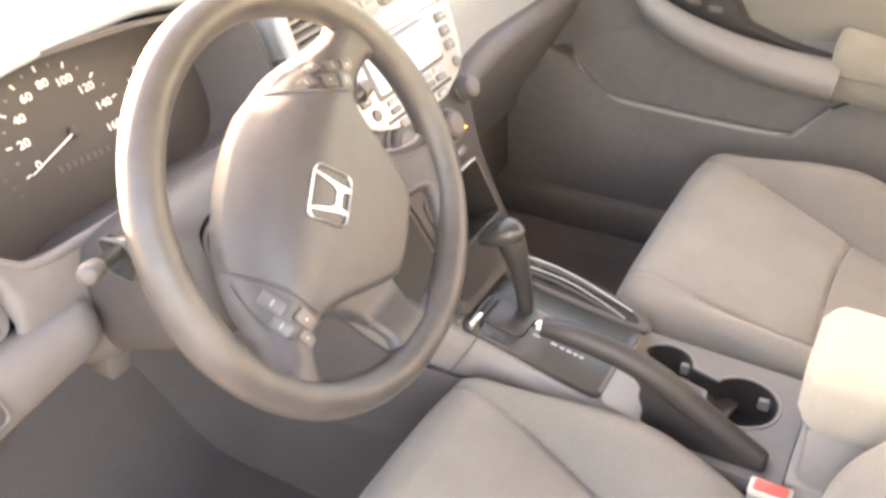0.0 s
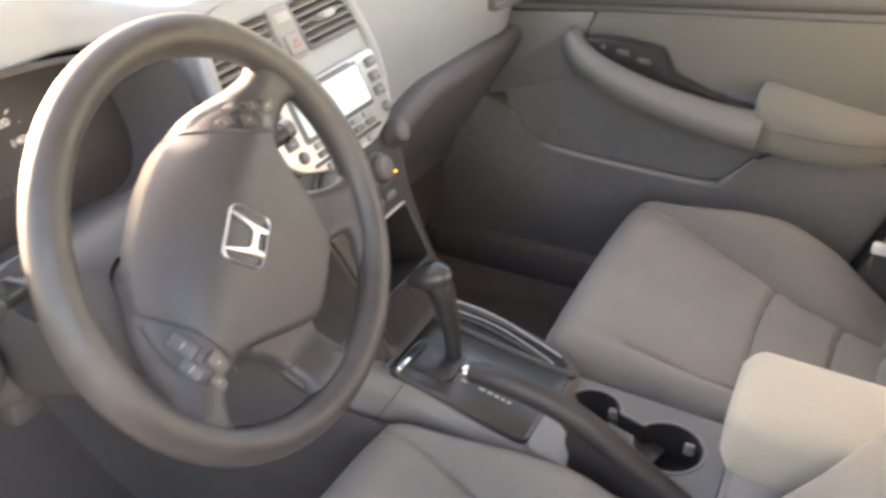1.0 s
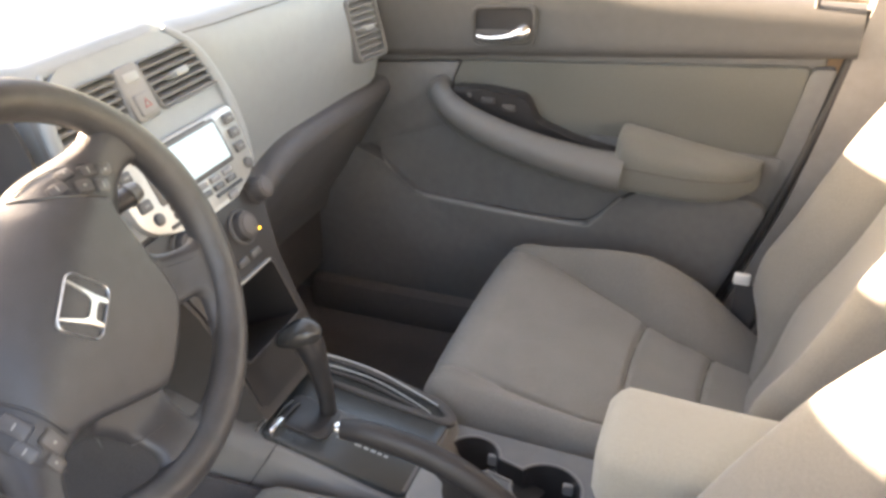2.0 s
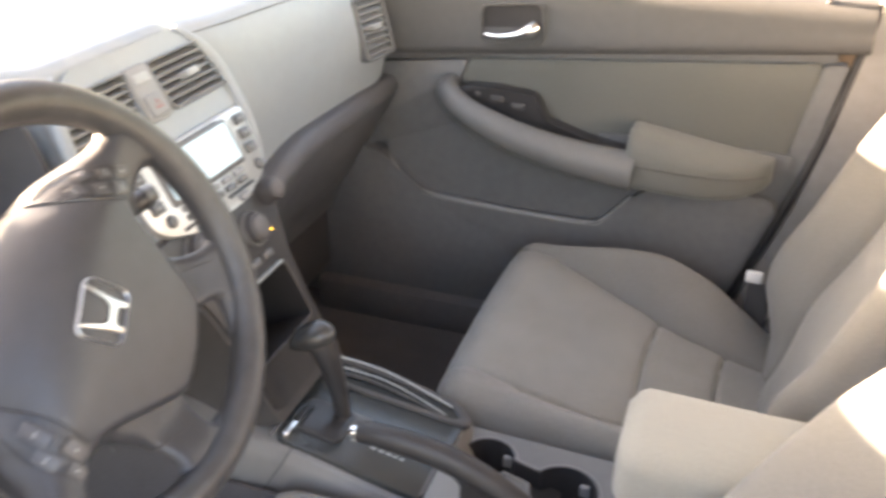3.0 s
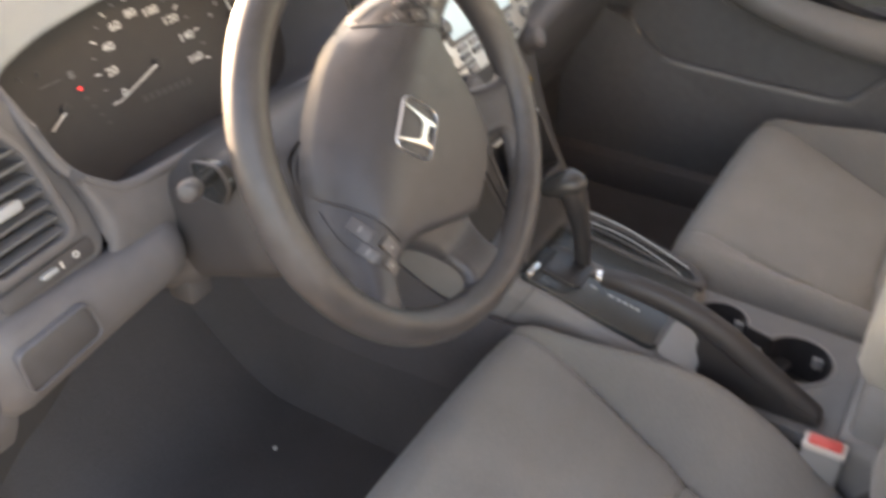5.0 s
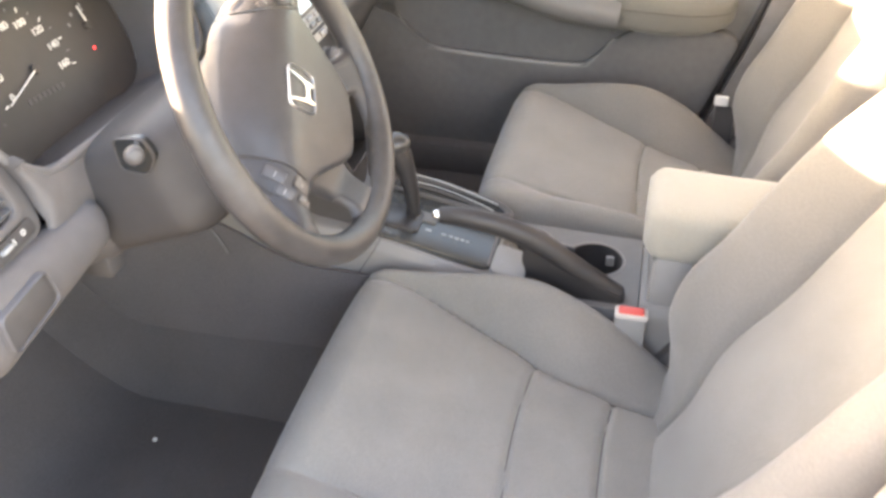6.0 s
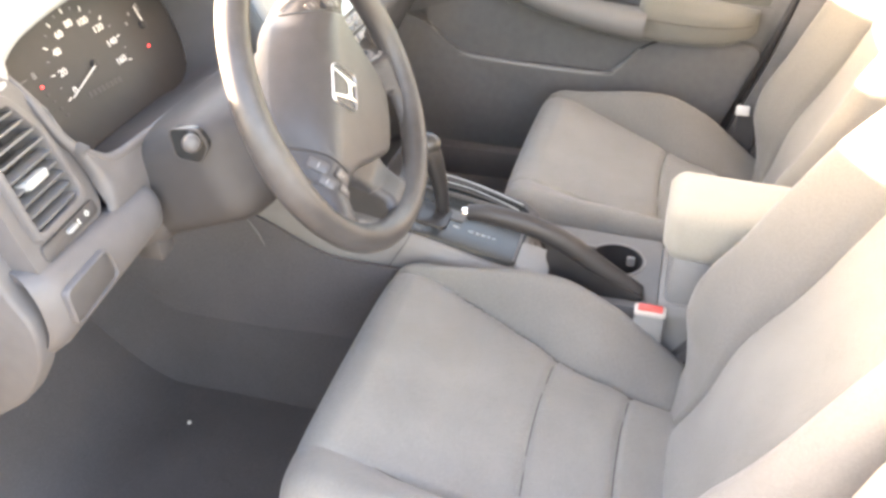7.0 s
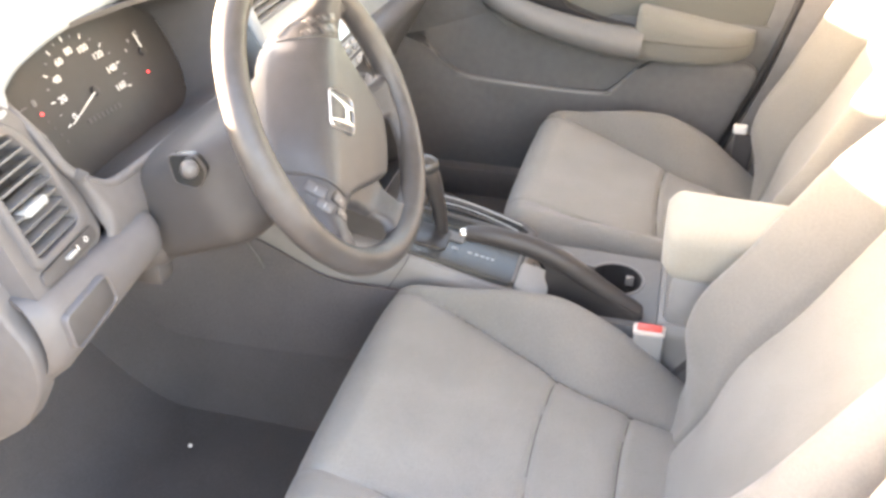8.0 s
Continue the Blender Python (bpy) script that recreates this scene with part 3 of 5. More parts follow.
# ---- steering wheel ----
TAU, TURN = radians(25.5), radians(42)
w_up = Vector((0, math.sin(TAU), math.cos(TAU)))
w_right = Vector((1, 0, 0))
WM = plane((-0.37, 0, 0.62), w_right * math.cos(TURN) + w_up * math.sin(TURN), w_up * math.cos(TURN) - w_right * math.sin(TURN))


def on(m, pts):
    return [tuple(m @ Vector(p)) for p in pts]


def inside_by(poly, x, y):
    """Distance from (x, y) to a closed outline, positive inside, and the nearest point of it."""
    best, near, odd = 1e9, (x, y), False
    for (ax, ay), (bx, by) in zip(poly, poly[1:] + poly[:1]):
        dx, dy = bx - ax, by - ay
        t = min(max(((x - ax) * dx + (y - ay) * dy) / (dx * dx + dy * dy + 1e-12), 0), 1)
        qx, qy = ax + t * dx, ay + t * dy
        d = (x - qx) ** 2 + (y - qy) ** 2
        if d < best:
            best, near = d, (qx, qy)
        if (ay > y) != (by > y) and x < ax + (y - ay) / (by - ay) * dx:
            odd = not odd
    return (math.sqrt(best) if odd else -math.sqrt(best)), near


def closed_curve(pts, n):
    m = len(pts)
    out = []
    for k in range(n):
        u = k / n * m
        i, f = int(u), u - int(u)
        p0, p1, p2, p3 = (pts[(i + j) % m] for j in (-1, 0, 1, 2))
        out.append(tuple(0.5 * (2 * q + (r - p) * f + (2 * p - 5 * q + 4 * r - w) * f * f + (3 * q - p - 3 * r + w) * f ** 3) for p, q, r, w in zip(p0, p1, p2, p3)))
    return out


def wing_top(x):
    """Upper edge of boss and side spokes in the wheel's plane."""
    return flow_at([(0.0, 0.0745), (0.030, 0.0728), (0.060, 0.0660), (0.082, 0.056), (0.105, 0.047), (0.128, 0.032), (0.145, 0.021), (0.158, 0.017), (0.18, 0.021)], abs(x))[0]


def crown(x, y):
    """Height of the domed front of boss and spokes."""
    a = abs(x)
    yt = wing_top(x)
    deep = curve_at([(0.0, 0.052), (0.085, 0.050), (0.115, 0.036), (0.140, 0.018), (0.16, 0.010)], a)[0]
    w = 0.0125 - 0.60 * x * x + 0.014 * smooth01(0.120, 0.165, a)
    if y > 0:
        w -= deep * min(y / yt, 1.05) ** 2.5
    else:
        w -= 0.45 * y * y
    return w


def build_wheel():
    t = thing("steering_wheel", (-0.37, 0, 0.62), "dark grey four-spoke steering wheel turned part way round", "steering wheel")

    def rim(u, v):
        a, b = 2 * math.pi * u, 2 * math.pi * v
        deg = math.degrees(a)
        thick = 0.0157 + 0.0016 * (math.exp(-((deg - 34) / 16) ** 2) + math.exp(-((deg - 146) / 16) ** 2))
        r = 0.1743 + thick * math.cos(b) * (1.06 - 0.05 * math.sin(b))
        return tuple(WM @ Vector((r * math.cos(a), r * math.sin(a), thick * 1.06 * math.sin(b))))
    part("rim", sheet(rim, 140, 24, wrap_u=True, wrap_v=True), M_URETHANE, t)

    # openings between the spokes
    right_gap = closed_curve([(0.152, -0.033), (0.156, -0.052), (0.145, -0.081), (0.116, -0.113), (0.098, -0.109), (0.084, -0.083), (0.093, -0.052), (0.111, -0.032), (0.136, -0.026)], 54)
    left_gap = closed_curve([(-0.108, -0.021), (-0.093, -0.055), (-0.092, -0.087), (-0.103, -0.109), (-0.121, -0.109), (-0.147, -0.076), (-0.157, -0.042), (-0.152, -0.022), (-0.131, -0.015)], 54)
    low_gap = closed_curve([(0.056, -0.139), (0.024, -0.157), (-0.004, -0.1605), (-0.032, -0.1575), (-0.060, -0.143), (-0.054, -0.128), (-0.031, -0.113), (0.002, -0.107), (0.031, -0.113), (0.048, -0.125)], 54)
    gaps = [right_gap, left_gap, low_gap]

    def clear(x, y):
        """Distance to the nearest free edge of the spoke casting, positive on it, with the nearest edge point."""
        r = math.hypot(x, y)
        yt = wing_top(x)
        best, near, big = yt - y, (x, yt), True
        for g in gaps:
            d, q = inside_by(g, x, y)
            if -d < best:
                best, near, big = -d, q, False
        return best, near, big, r

    # pad outline: shoulders, shut lines down to the tips, then a shield
    pad_right = [(0.0, 0.0742), (0.015, 0.0738), (0.030, 0.0724), (0.046, 0.0697), (0.062, 0.0650), (0.074, 0.0595), (0.0805, 0.0555), (0.0825, 0.052), (0.089, 0.030), (0.0965, 0.010), (0.103, -0.006), (0.1025, -0.013), (0.096, -0.021), (0.084, -0.038), (0.068, -0.064), (0.052, -0.089), (0.041, -0.1015), (0.022, -0.1055), (0.0, -0.1065)]
    pad_line = pad_right + [(-x, y) for x, y in pad_right[-2:0:-1]]
    pad_line = [p for a_, b_ in zip(pad_line, pad_line[1:] + pad_line[:1]) for p in (a_, ((a_[0] + b_[0]) / 2, (a_[1] + b_[1]) / 2))]

    def field(keep, height, snap, names, material, STEP, deep):
        """Surface over a fine grid, cut along an outline, its rim turned back; cells go to named parts."""
        n = int(0.18 / STEP)
        vert, cells = {}, {}

        def node(i, j):
            if (i, j) not in vert:
                x, y = i * STEP, j * STEP
                x, y, d = snap(x, y)
                vert[(i, j)] = (x, y, height(x, y, d), d)
            return vert[(i, j)]
        for i in range(-n, n):
            for j in range(-n, n):
                x, y = (i + 0.5) * STEP, (j + 0.5) * STEP
                if keep(x, y):
                    cells.setdefault(names(x, y), []).append((i, j))
        made = {}
        for key, cs in cells.items():
            bm = bmesh.new()
            vv = {}
            for i, j in cs:
                f = []
                for q in ((i, j), (i + 1, j), (i + 1, j + 1), (i, j + 1)):
                    if q not in vv:
                        x, y, w, d = node(*q)
                        vv[q] = bm.verts.new(WM @ Vector((x, y, w)))
                    f.append(vv[q])
                bm.faces.new(f)
            edges = [e for e in bm.edges if e.is_boundary]
            rim_v = {v for e in edges for v in e.verts}
            for k in range(4):
                bmesh.ops.smooth_vert(bm, verts=[v for v in bm.verts if v not in rim_v], factor=0.5, use_axis_x=True, use_axis_y=True, use_axis_z=True)
            down = bmesh.ops.extrude_edge_only(bm, edges=edges)["geom"]
            step = WM.to_3x3() @ Vector((0, 0, -deep))
            bmesh.ops.translate(bm, verts=[v for v in down if isinstance(v, bmesh.types.BMVert)], vec=step)
            nm = key.split(":")[0]
            made[key] = part(nm, bm, material[nm], t, angle=50)
        return made

    def keep_s(x, y):
        d, near, big, r = clear(x, y)
        inner = inside_by(pad_line, x * 1.06, y * 1.06)[0]
        return d > 0 and r < 0.168 and inner < 0.004 and not (abs(x) < 0.076 and y > 0)

    def snap_s(x, y):
        d, near, big, r = clear(x, y)
        if d < 0.0019:
            return near[0], near[1], 0.0
        return x, y, d if not big else 1.0

    def height_s(x, y, d):
        r = math.hypot(x, y)
        low = smooth01(-0.010, -0.050, y)
        base = crown(x, y) - 0.0016
        dish = -0.016 + 0.018 * smooth01(0.115, 0.160, r)
        w = base * (1 - low) + dish * low
        e = 0.0065
        if d < e:
            w -= 0.0065 * (1 - math.sqrt(max(0.0, 1 - (1 - d / e) ** 2)))
        return w

    def name_s(x, y):
        if y > -0.030 and abs(x) > 0.05:
            return "spoke:wing_r" if x > 0 else "spoke:wing_l"
        return "lower_spoke:r" if x > 0 else "lower_spoke:l"
    made = field(keep_s, height_s, snap_s, name_s, {"spoke": M_HUB, "lower_spoke": M_HUB}, 0.0024, 0.006)
    left, right = made["spoke:wing_l"], made["spoke:wing_r"]

    def snap_p(x, y):
        d, near = inside_by(pad_line, x, y)
        return (near[0], near[1], 0.0) if d < 0.0012 else (x, y, d)

    def height_p(x, y, d):
        e = 0.007
        w = crown(x, y)
        if d < e:
            k = 0.0012 + 0.0048 * smooth01(-0.010, -0.030, y)
            w -= k * (1 - math.sqrt(max(0.0, 1 - (1 - d / e) ** 2)))
        return w
    hub = field(lambda x, y: inside_by(pad_line, x, y)[0] > 0, height_p, snap_p, lambda x, y: "airbag_cover", {"airbag_cover": M_HUB}, 0.0015, 0.016)["airbag_cover"]
    part("boss", plate([(x * 0.72, y * 0.72) for x, y in pad_line], WM, -0.030, -0.085, 0.01), M_BLACK, t)

    up = tuple(WM.to_3x3() @ Vector((0, 0, 1)))
    for s, arm_ in ((-1, left), (1, right)):
        ln = [(s * x, y, crown(x, y) - 0.0008) for x, y in ((0.0818, 0.0545), (0.0835, 0.050), (0.0865, 0.040), (0.090, 0.028), (0.0945, 0.015), (0.0995, 0.003), (0.1035, -0.007))]
        part("shut_line", tube(on(WM, ln), [0.0007, 0.0013, 0.0015, 0.0015, 0.0014, 0.0012, 0.0007], 8, 48, up=up), M_BLACK, hub)
        # seam where the switch cover meets the moulded rim of the spoke
        ln = [(s * x, y, crown(x, y) - 0.0017) for x, y in ((0.0905, 0.0515), (0.108, 0.0415), (0.121, 0.029), (0.1285, 0.013), (0.1305, -0.003), (0.1305, -0.013))]
        part("cover_seam", tube(on(WM, ln), [0.0006] * 6, 6, 40, up=up), M_BLACK, arm_)

        def seat_on(x, y, turn):
            e = 0.001
            nx, ny = -(crown(x + e, y) - crown(x - e, y)) / (2 * e), -(crown(x, y + e) - crown(x, y - e)) / (2 * e)
            z = Vector((nx, ny, 1)).normalized()
            r = (Matrix.Rotation(radians(turn), 3, "Z") @ Vector((1, 0, 0)))
            r = (r - z * r.dot(z)).normalized()
            u = z.cross(r)
            m = Matrix(((r.x, u.x, z.x, x), (r.y, u.y, z.y, y), (r.z, u.z, z.z, crown(x, y) - 0.0016), (0, 0, 0, 1)))
            return WM @ m
        if s < 0:
            keys = [(-0.1030, 0.0300, 0.024, 0.0130, 78), (-0.1110, 0.0030, 0.020, 0.0125, 66), (-0.1200, 0.0200, 0.019, 0.0115, 76), (-0.1255, -0.0020, 0.016, 0.0105, 66)]
        else:
            keys = [(0.0965, 0.0310, 0.015, 0.0120, -62), (0.1050, 0.0140, 0.015, 0.0120, -62), (0.1130, -0.0025, 0.015, 0.0120, -62), (0.1135, 0.0270, 0.013, 0.0110, -58), (0.1215, 0.0120, 0.013, 0.0110, -58), (0.1290, -0.0020, 0.013, 0.0110, -58)]
        for k, (bx, by, bw, bh, turn) in enumerate(keys):
            mm = seat_on(bx, by, turn)
            part("button_gap", plate(rrect(bw + 0.0022, bh + 0.0022, 0.003), mm, 0.0006, -0.004), M_BLACK, arm_)
            btn = part("button", plate(rrect(bw, bh, 0.0026), mm, 0.0017, -0.001, 0.0010), M_BUTTON, arm_)
            part("mark", plate(rrect(0.0014, 0.0060, 0.0005, 2) if k % 2 == 0 else circle(0.0014, 10), mm, 0.0020, 0.0008), M_TRIM, btn)
    # moulding ends on the lower spokes
    for x0, y0, x1, y1, own in ((0.0680, -0.0890, 0.0880, -0.1180, "lower_spoke:r"), (-0.0720, -0.1130, -0.0960, -0.0860, "lower_spoke:l")):
        ln = [(x0 + (x1 - x0) * k / 4, y0 + (y1 - y0) * k / 4) for k in range(5)]
        part("spoke_seam", tube(on(WM, [(x, y, height_s(x, y, min(clear(x, y)[0], 1.0))) for x, y in ln]), [0.0007] * 5, 6, 20, up=up), M_BLACK, made[own])
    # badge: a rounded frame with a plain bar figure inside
    BM_ = WM @ Matrix.Translation((-0.0035, 0.0025, 0.0109)) @ Matrix.Rotation(radians(-3.8), 4, "X")
    eo = round_poly([(-0.0258, 0.0213), (0.0258, 0.0213), (0.0240, -0.0213), (-0.0240, -0.0213)], 0.0100, 7)
    ei = [(x * 0.935, y * 0.930) for x, y in eo]
    bd = part("badge", ring(eo, ei, BM_, 0.0032, -0.004), M_BADGE, t, "chrome badge")
    half_line = [(0.0, -0.0058), (0.0070, -0.0054), (0.0104, -0.0010), (0.0156, 0.0205), (0.0176, 0.0205), (0.0132, -0.0070), (0.0126, -0.0208), (0.0090, -0.0208), (0.0082, -0.0120), (0.0, -0.0110)]
    fig = half_line + [(-x, y) for x, y in half_line[-2:0:-1]]
    part("bar_figure", plate(round_poly(fig, 0.0016, 4), BM_, 0.0030, -0.004, 0.0008), M_BADGE, bd)
    return t


build_wheel()


# ---- dashboard ----
dash = thing("dashboard", (0, 0.35, 0.55), "grey vinyl dashboard with a hooded instrument binnacle", "dashboard")
PROFILE = [
    (-0.705, 0.335, 0.689, 0.32, 0.694, 0.295, 0.698, 0.27, 0.698, 0.25, 0.696, 0.24, 0.691, 0.236, 0.684, 0.24, 0.675),
    (-0.605, 0.385, 0.699, 0.37, 0.706, 0.33, 0.708, 0.28, 0.706, 0.255, 0.703, 0.242, 0.699, 0.237, 0.692, 0.24, 0.682),
    (-0.58, 0.395, 0.704, 0.38, 0.71, 0.35, 0.713, 0.3, 0.709, 0.27, 0.705, 0.258, 0.7, 0.252, 0.692, 0.262, 0.682),
    (-0.55, 0.41, 0.704, 0.395, 0.714, 0.37, 0.718, 0.32, 0.714, 0.292, 0.706, 0.282, 0.698, 0.279, 0.69, 0.3, 0.68),
    (-0.48, 0.44, 0.704, 0.425, 0.718, 0.39, 0.723, 0.35, 0.718, 0.322, 0.709, 0.31, 0.7, 0.308, 0.692, 0.335, 0.684),
    (-0.38, 0.475, 0.704, 0.46, 0.72, 0.41, 0.727, 0.36, 0.722, 0.337, 0.712, 0.327, 0.703, 0.325, 0.694, 0.352, 0.686),
    (-0.25, 0.515, 0.704, 0.5, 0.72, 0.43, 0.727, 0.37, 0.722, 0.345, 0.712, 0.335, 0.702, 0.333, 0.692, 0.355, 0.684),
    (-0.18, 0.535, 0.704, 0.5, 0.72, 0.42, 0.727, 0.35, 0.723, 0.315, 0.716, 0.302, 0.707, 0.298, 0.697, 0.31, 0.685),
    (-0.12, 0.55, 0.704, 0.5, 0.72, 0.4, 0.727, 0.3, 0.726, 0.262, 0.723, 0.25, 0.717, 0.244, 0.709, 0.246, 0.7),
    (0.09, 0.59, 0.704, 0.52, 0.72, 0.4, 0.726, 0.3, 0.725, 0.262, 0.722, 0.25, 0.716, 0.244, 0.708, 0.246, 0.69),
    (0.14, 0.602, 0.704, 0.51, 0.716, 0.38, 0.72, 0.29, 0.714, 0.255, 0.7, 0.245, 0.67, 0.229, 0.6, 0.250, 0.494),
    (0.2, 0.595, 0.704, 0.5, 0.714, 0.37, 0.715, 0.275, 0.708, 0.243, 0.688, 0.227, 0.634, 0.216, 0.550, 0.224, 0.432),
    (0.28, 0.570, 0.704, 0.490, 0.713, 0.365, 0.714, 0.270, 0.706, 0.240, 0.686, 0.221, 0.632, 0.212, 0.560, 0.220, 0.462),
    (0.4, 0.54, 0.704, 0.48, 0.712, 0.36, 0.713, 0.265, 0.705, 0.235, 0.684, 0.215, 0.632, 0.206, 0.562, 0.214, 0.476),
    (0.56, 0.46, 0.701, 0.43, 0.707, 0.33, 0.708, 0.25, 0.7, 0.22, 0.68, 0.199, 0.630, 0.191, 0.562, 0.205, 0.476),
    (0.64, 0.41, 0.694, 0.38, 0.7, 0.3, 0.702, 0.235, 0.694, 0.207, 0.675, 0.185, 0.628, 0.178, 0.562, 0.198, 0.476),
    (0.68, 0.38, 0.684, 0.36, 0.69, 0.29, 0.692, 0.235, 0.684, 0.212, 0.668, 0.193, 0.628, 0.187, 0.562, 0.204, 0.476),
]


def dash_top(u, v):
    x = -0.705 + 1.385 * u
    row = flow_at(PROFILE, x)
    y, z = spline([(row[k], row[k + 1]) for k in range(0, 16, 2)], v)
    hood = smooth01(-0.62, -0.54, x) * (1 - smooth01(-0.24, -0.12, x)) * math.exp(-((v - 0.42) / 0.22) ** 2)
    return (x, y, z + 0.032 * hood)


pad = sheet(dash_top, 170, 44)
hole = [f for f in pad.faces if 0.566 < f.calc_center_median().x < 0.642 and 0.552 < f.calc_center_median().z < 0.650]
bmesh.ops.delete(pad, geom=hole, context="FACES")
bmesh.ops.solidify(pad, geom=pad.faces[:], thickness=-0.012)
part("top_pad", pad, M_PAD, dash)

part("pad_seam", tube([tuple(Vector(dash_top((x + 0.705) / 1.385, v)) + Vector((0, 0, 0.0003))) for x, v in ((-0.548, 0.40), (-0.561, 0.46), (-0.575, 0.52), (-0.588, 0.58), (-0.598, 0.66), (-0.603, 0.74))], [0.0012] * 6, 6), M_BLACK, dash)
part("pad_seam", tube([(0.145, 0.251, 0.6935), (0.232, 0.243, 0.6905), (0.320, 0.239, 0.6885), (0.392, 0.236, 0.6855), (0.500, 0.227, 0.6840), (0.570, 0.218, 0.6800)], [0.0011] * 6, 6), M_MID, dash)

# planes of the fascia
K5 = Vector((0, 0.447, 0.894))
STACK = plane((0, 0.18, 0.60), (1, 0, 0), K5)              # centre stack
CLUS = plane((-0.378, 0.317, 0.628), (1, 0, 0), (0, 0.45, 1))   # dials
VENTL = plane((-0.628, 0.205, 0.617), (1, 0.10, 0), (0, 0.35, 1))  # outer vent beside the driver's door


def vent(name, m, w, h, rows, label, tilt=0.0, frame_mat=M_TRIM, fw=0.010, skew=0.0, tab=True, slat_mat=M_DARK):
    """An air vent: frame, dark box, slats and a thumb tab."""
    t = thing(name, tuple(m.translation), label, "air vent", "dashboard air vents")

    def sk(ol):
        return [(x + skew * y, y) for x, y in ol]
    inner = sk(rrect(w, h, 0.006))
    outer = sk(rrect(w + 2 * fw, h + 2 * fw, 0.012))
    part("frame", ring(outer, inner, m, 0.004, -0.012, -0.05), frame_mat, t)
    part("duct", plate(inner, m, -0.045, -0.055), M_BLACK, t)
    for k in range(rows):
        y = -h / 2 + h * (k + 0.5) / rows
        mm = m @ Matrix.Translation((skew * y, y, -0.007)) @ Matrix.Rotation(radians(118 + tilt), 4, "X")
        part("slat", plate(rrect(w - 0.002, 0.017, 0.002, 2), mm, 0.0013, -0.0013, 0.0006), slat_mat, t)
    for fx in (-0.25, 0.25):
        part("guide_vane", plate(rrect(0.0016, h - 0.004, 0.0005, 2, cx=fx * w), m, -0.028, -0.044), M_BLACK, t)
    if tab:
        part("thumb_tab", plate(rrect(0.026, 0.010, 0.003), m @ Matrix.Translation((0, 0.001, 0)), 0.010, -0.012, 0.003), M_TAB, t, "pale grey sliding tab")
    return t


# outer vent pod by the driver's door
pod = round_poly([(-0.066, 0.088), (0.030, 0.092), (0.058, 0.040), (0.067, -0.054), (0.057, -0.076), (-0.064, -0.079)], 0.014)
pod_hole = round_poly([(-0.041, 0.067), (0.009, 0.069), (0.030, 0.031), (0.037, -0.037), (0.029, -0.044), (-0.041, -0.044)], 0.008)
part("vent_pod", pierced(pod, [pod_hole], VENTL, -0.004, -0.10), M_LOWER, dash, angle=30)


def build_side_vent():
    t = thing("side_vent", tuple(VENTL.translation), "tall grey slatted air vent beside the driver's door", "air vent", "dashboard air vents")
    outer = round_poly([(-0.050, 0.078), (0.012, 0.080), (0.038, 0.035), (0.046, -0.042), (0.036, -0.052), (-0.048, -0.052)], 0.010)
    inner = round_poly([(-0.040, 0.066), (0.008, 0.068), (0.029, 0.030), (0.036, -0.036), (0.028, -0.043), (-0.040, -0.043)], 0.008)
    part("frame", ring(outer, inner, VENTL, 0.004, -0.010, -0.05), M_LOWER, t)
    part("duct", plate(inner, VENTL, -0.045, -0.055), M_BLACK, t)
    for k in range(9):
        y = -0.037 + 0.0122 * k
        x1 = 0.032 if y < 0.028 else 0.031 - (y - 0.028) * 0.55
        mm = VENTL @ Matrix.Translation(((x1 - 0.037) / 2, y, -0.006)) @ Matrix.Rotation(radians(108 if k < 5 else 86), 4, "X")
        part("slat", plate(rrect(x1 + 0.037, 0.014, 0.002, 2), mm, 0.0012, -0.0012, 0.0006), M_MID, t)
    part("thumb_tab", plate(rrect(0.034, 0.009, 0.003), VENTL @ Matrix.Translation((-0.009, -0.001, 0)), 0.006, -0.010, 0.002), M_TAB, t, "pale sliding tab")
    # shut-off slider below the slats
    part("slider_panel", plate(rrect(0.098, 0.016, 0.005, cx=0.002, cy=-0.063), VENTL, -0.001, -0.012, 0.002), M_DARK, t)
    part("slider", plate(rrect(0.016, 0.0045, 0.002, cx=0.0005, cy=-0.0618), VENTL, 0.004, -0.002, 0.001), M_TAB, t, "white slider")
    part("mark", plate(rrect(0.0012, 0.006, 0.0004, 2, cx=0.0151, cy=-0.0625), VENTL, 0.0, -0.002), M_WHITE, t)
    part("mark", ring(circle(0.0030, 16, 0.031, -0.0622), circle(0.0021, 16, 0.031, -0.0622), VENTL, 0.0, -0.002), M_WHITE, t)


build_side_vent()
# slim side-window demister outboard of the pod
DEM = plane((-0.694, 0.235, 0.605), (0.35, -1, 0), (0, 0.30, 1))
vent("demister_vent", DEM, 0.030, 0.085, 8, "slim grey side window demister vent", tab=False, fw=0.005, slat_mat=M_TRIM)

# instrument binnacle
FACE = [(-0.180, 0.020), (-0.165, 0.058), (-0.10, 0.066), (0.0, 0.070), (0.10, 0.062), (0.165, 0.048), (0.185, 0.02), (0.180, -0.055), (0.150, -0.092), (0.0, -0.098), (-0.125, -0.096), (-0.155, -0.070)]
FACE = round_poly(FACE, 0.03)
LIP = [(-0.205, 0.026), (-0.180, 0.056), (-0.11, 0.062), (0.0, 0.064), (0.11, 0.054), (0.18, 0.038), (0.205, 0.02), (0.200, -0.060), (0.172, -0.090), (0.0, -0.093), (-0.150, -0.091), (-0.192, -0.056)]
LIP = round_poly(LIP, 0.03)
cluster = thing("instrument_cluster", tuple(CLUS.translation), "black instrument cluster with white figures under a hood", "instrument cluster")
part("dial_plate", plate(FACE, CLUS, 0.0, -0.03), M_DIAL, cluster)


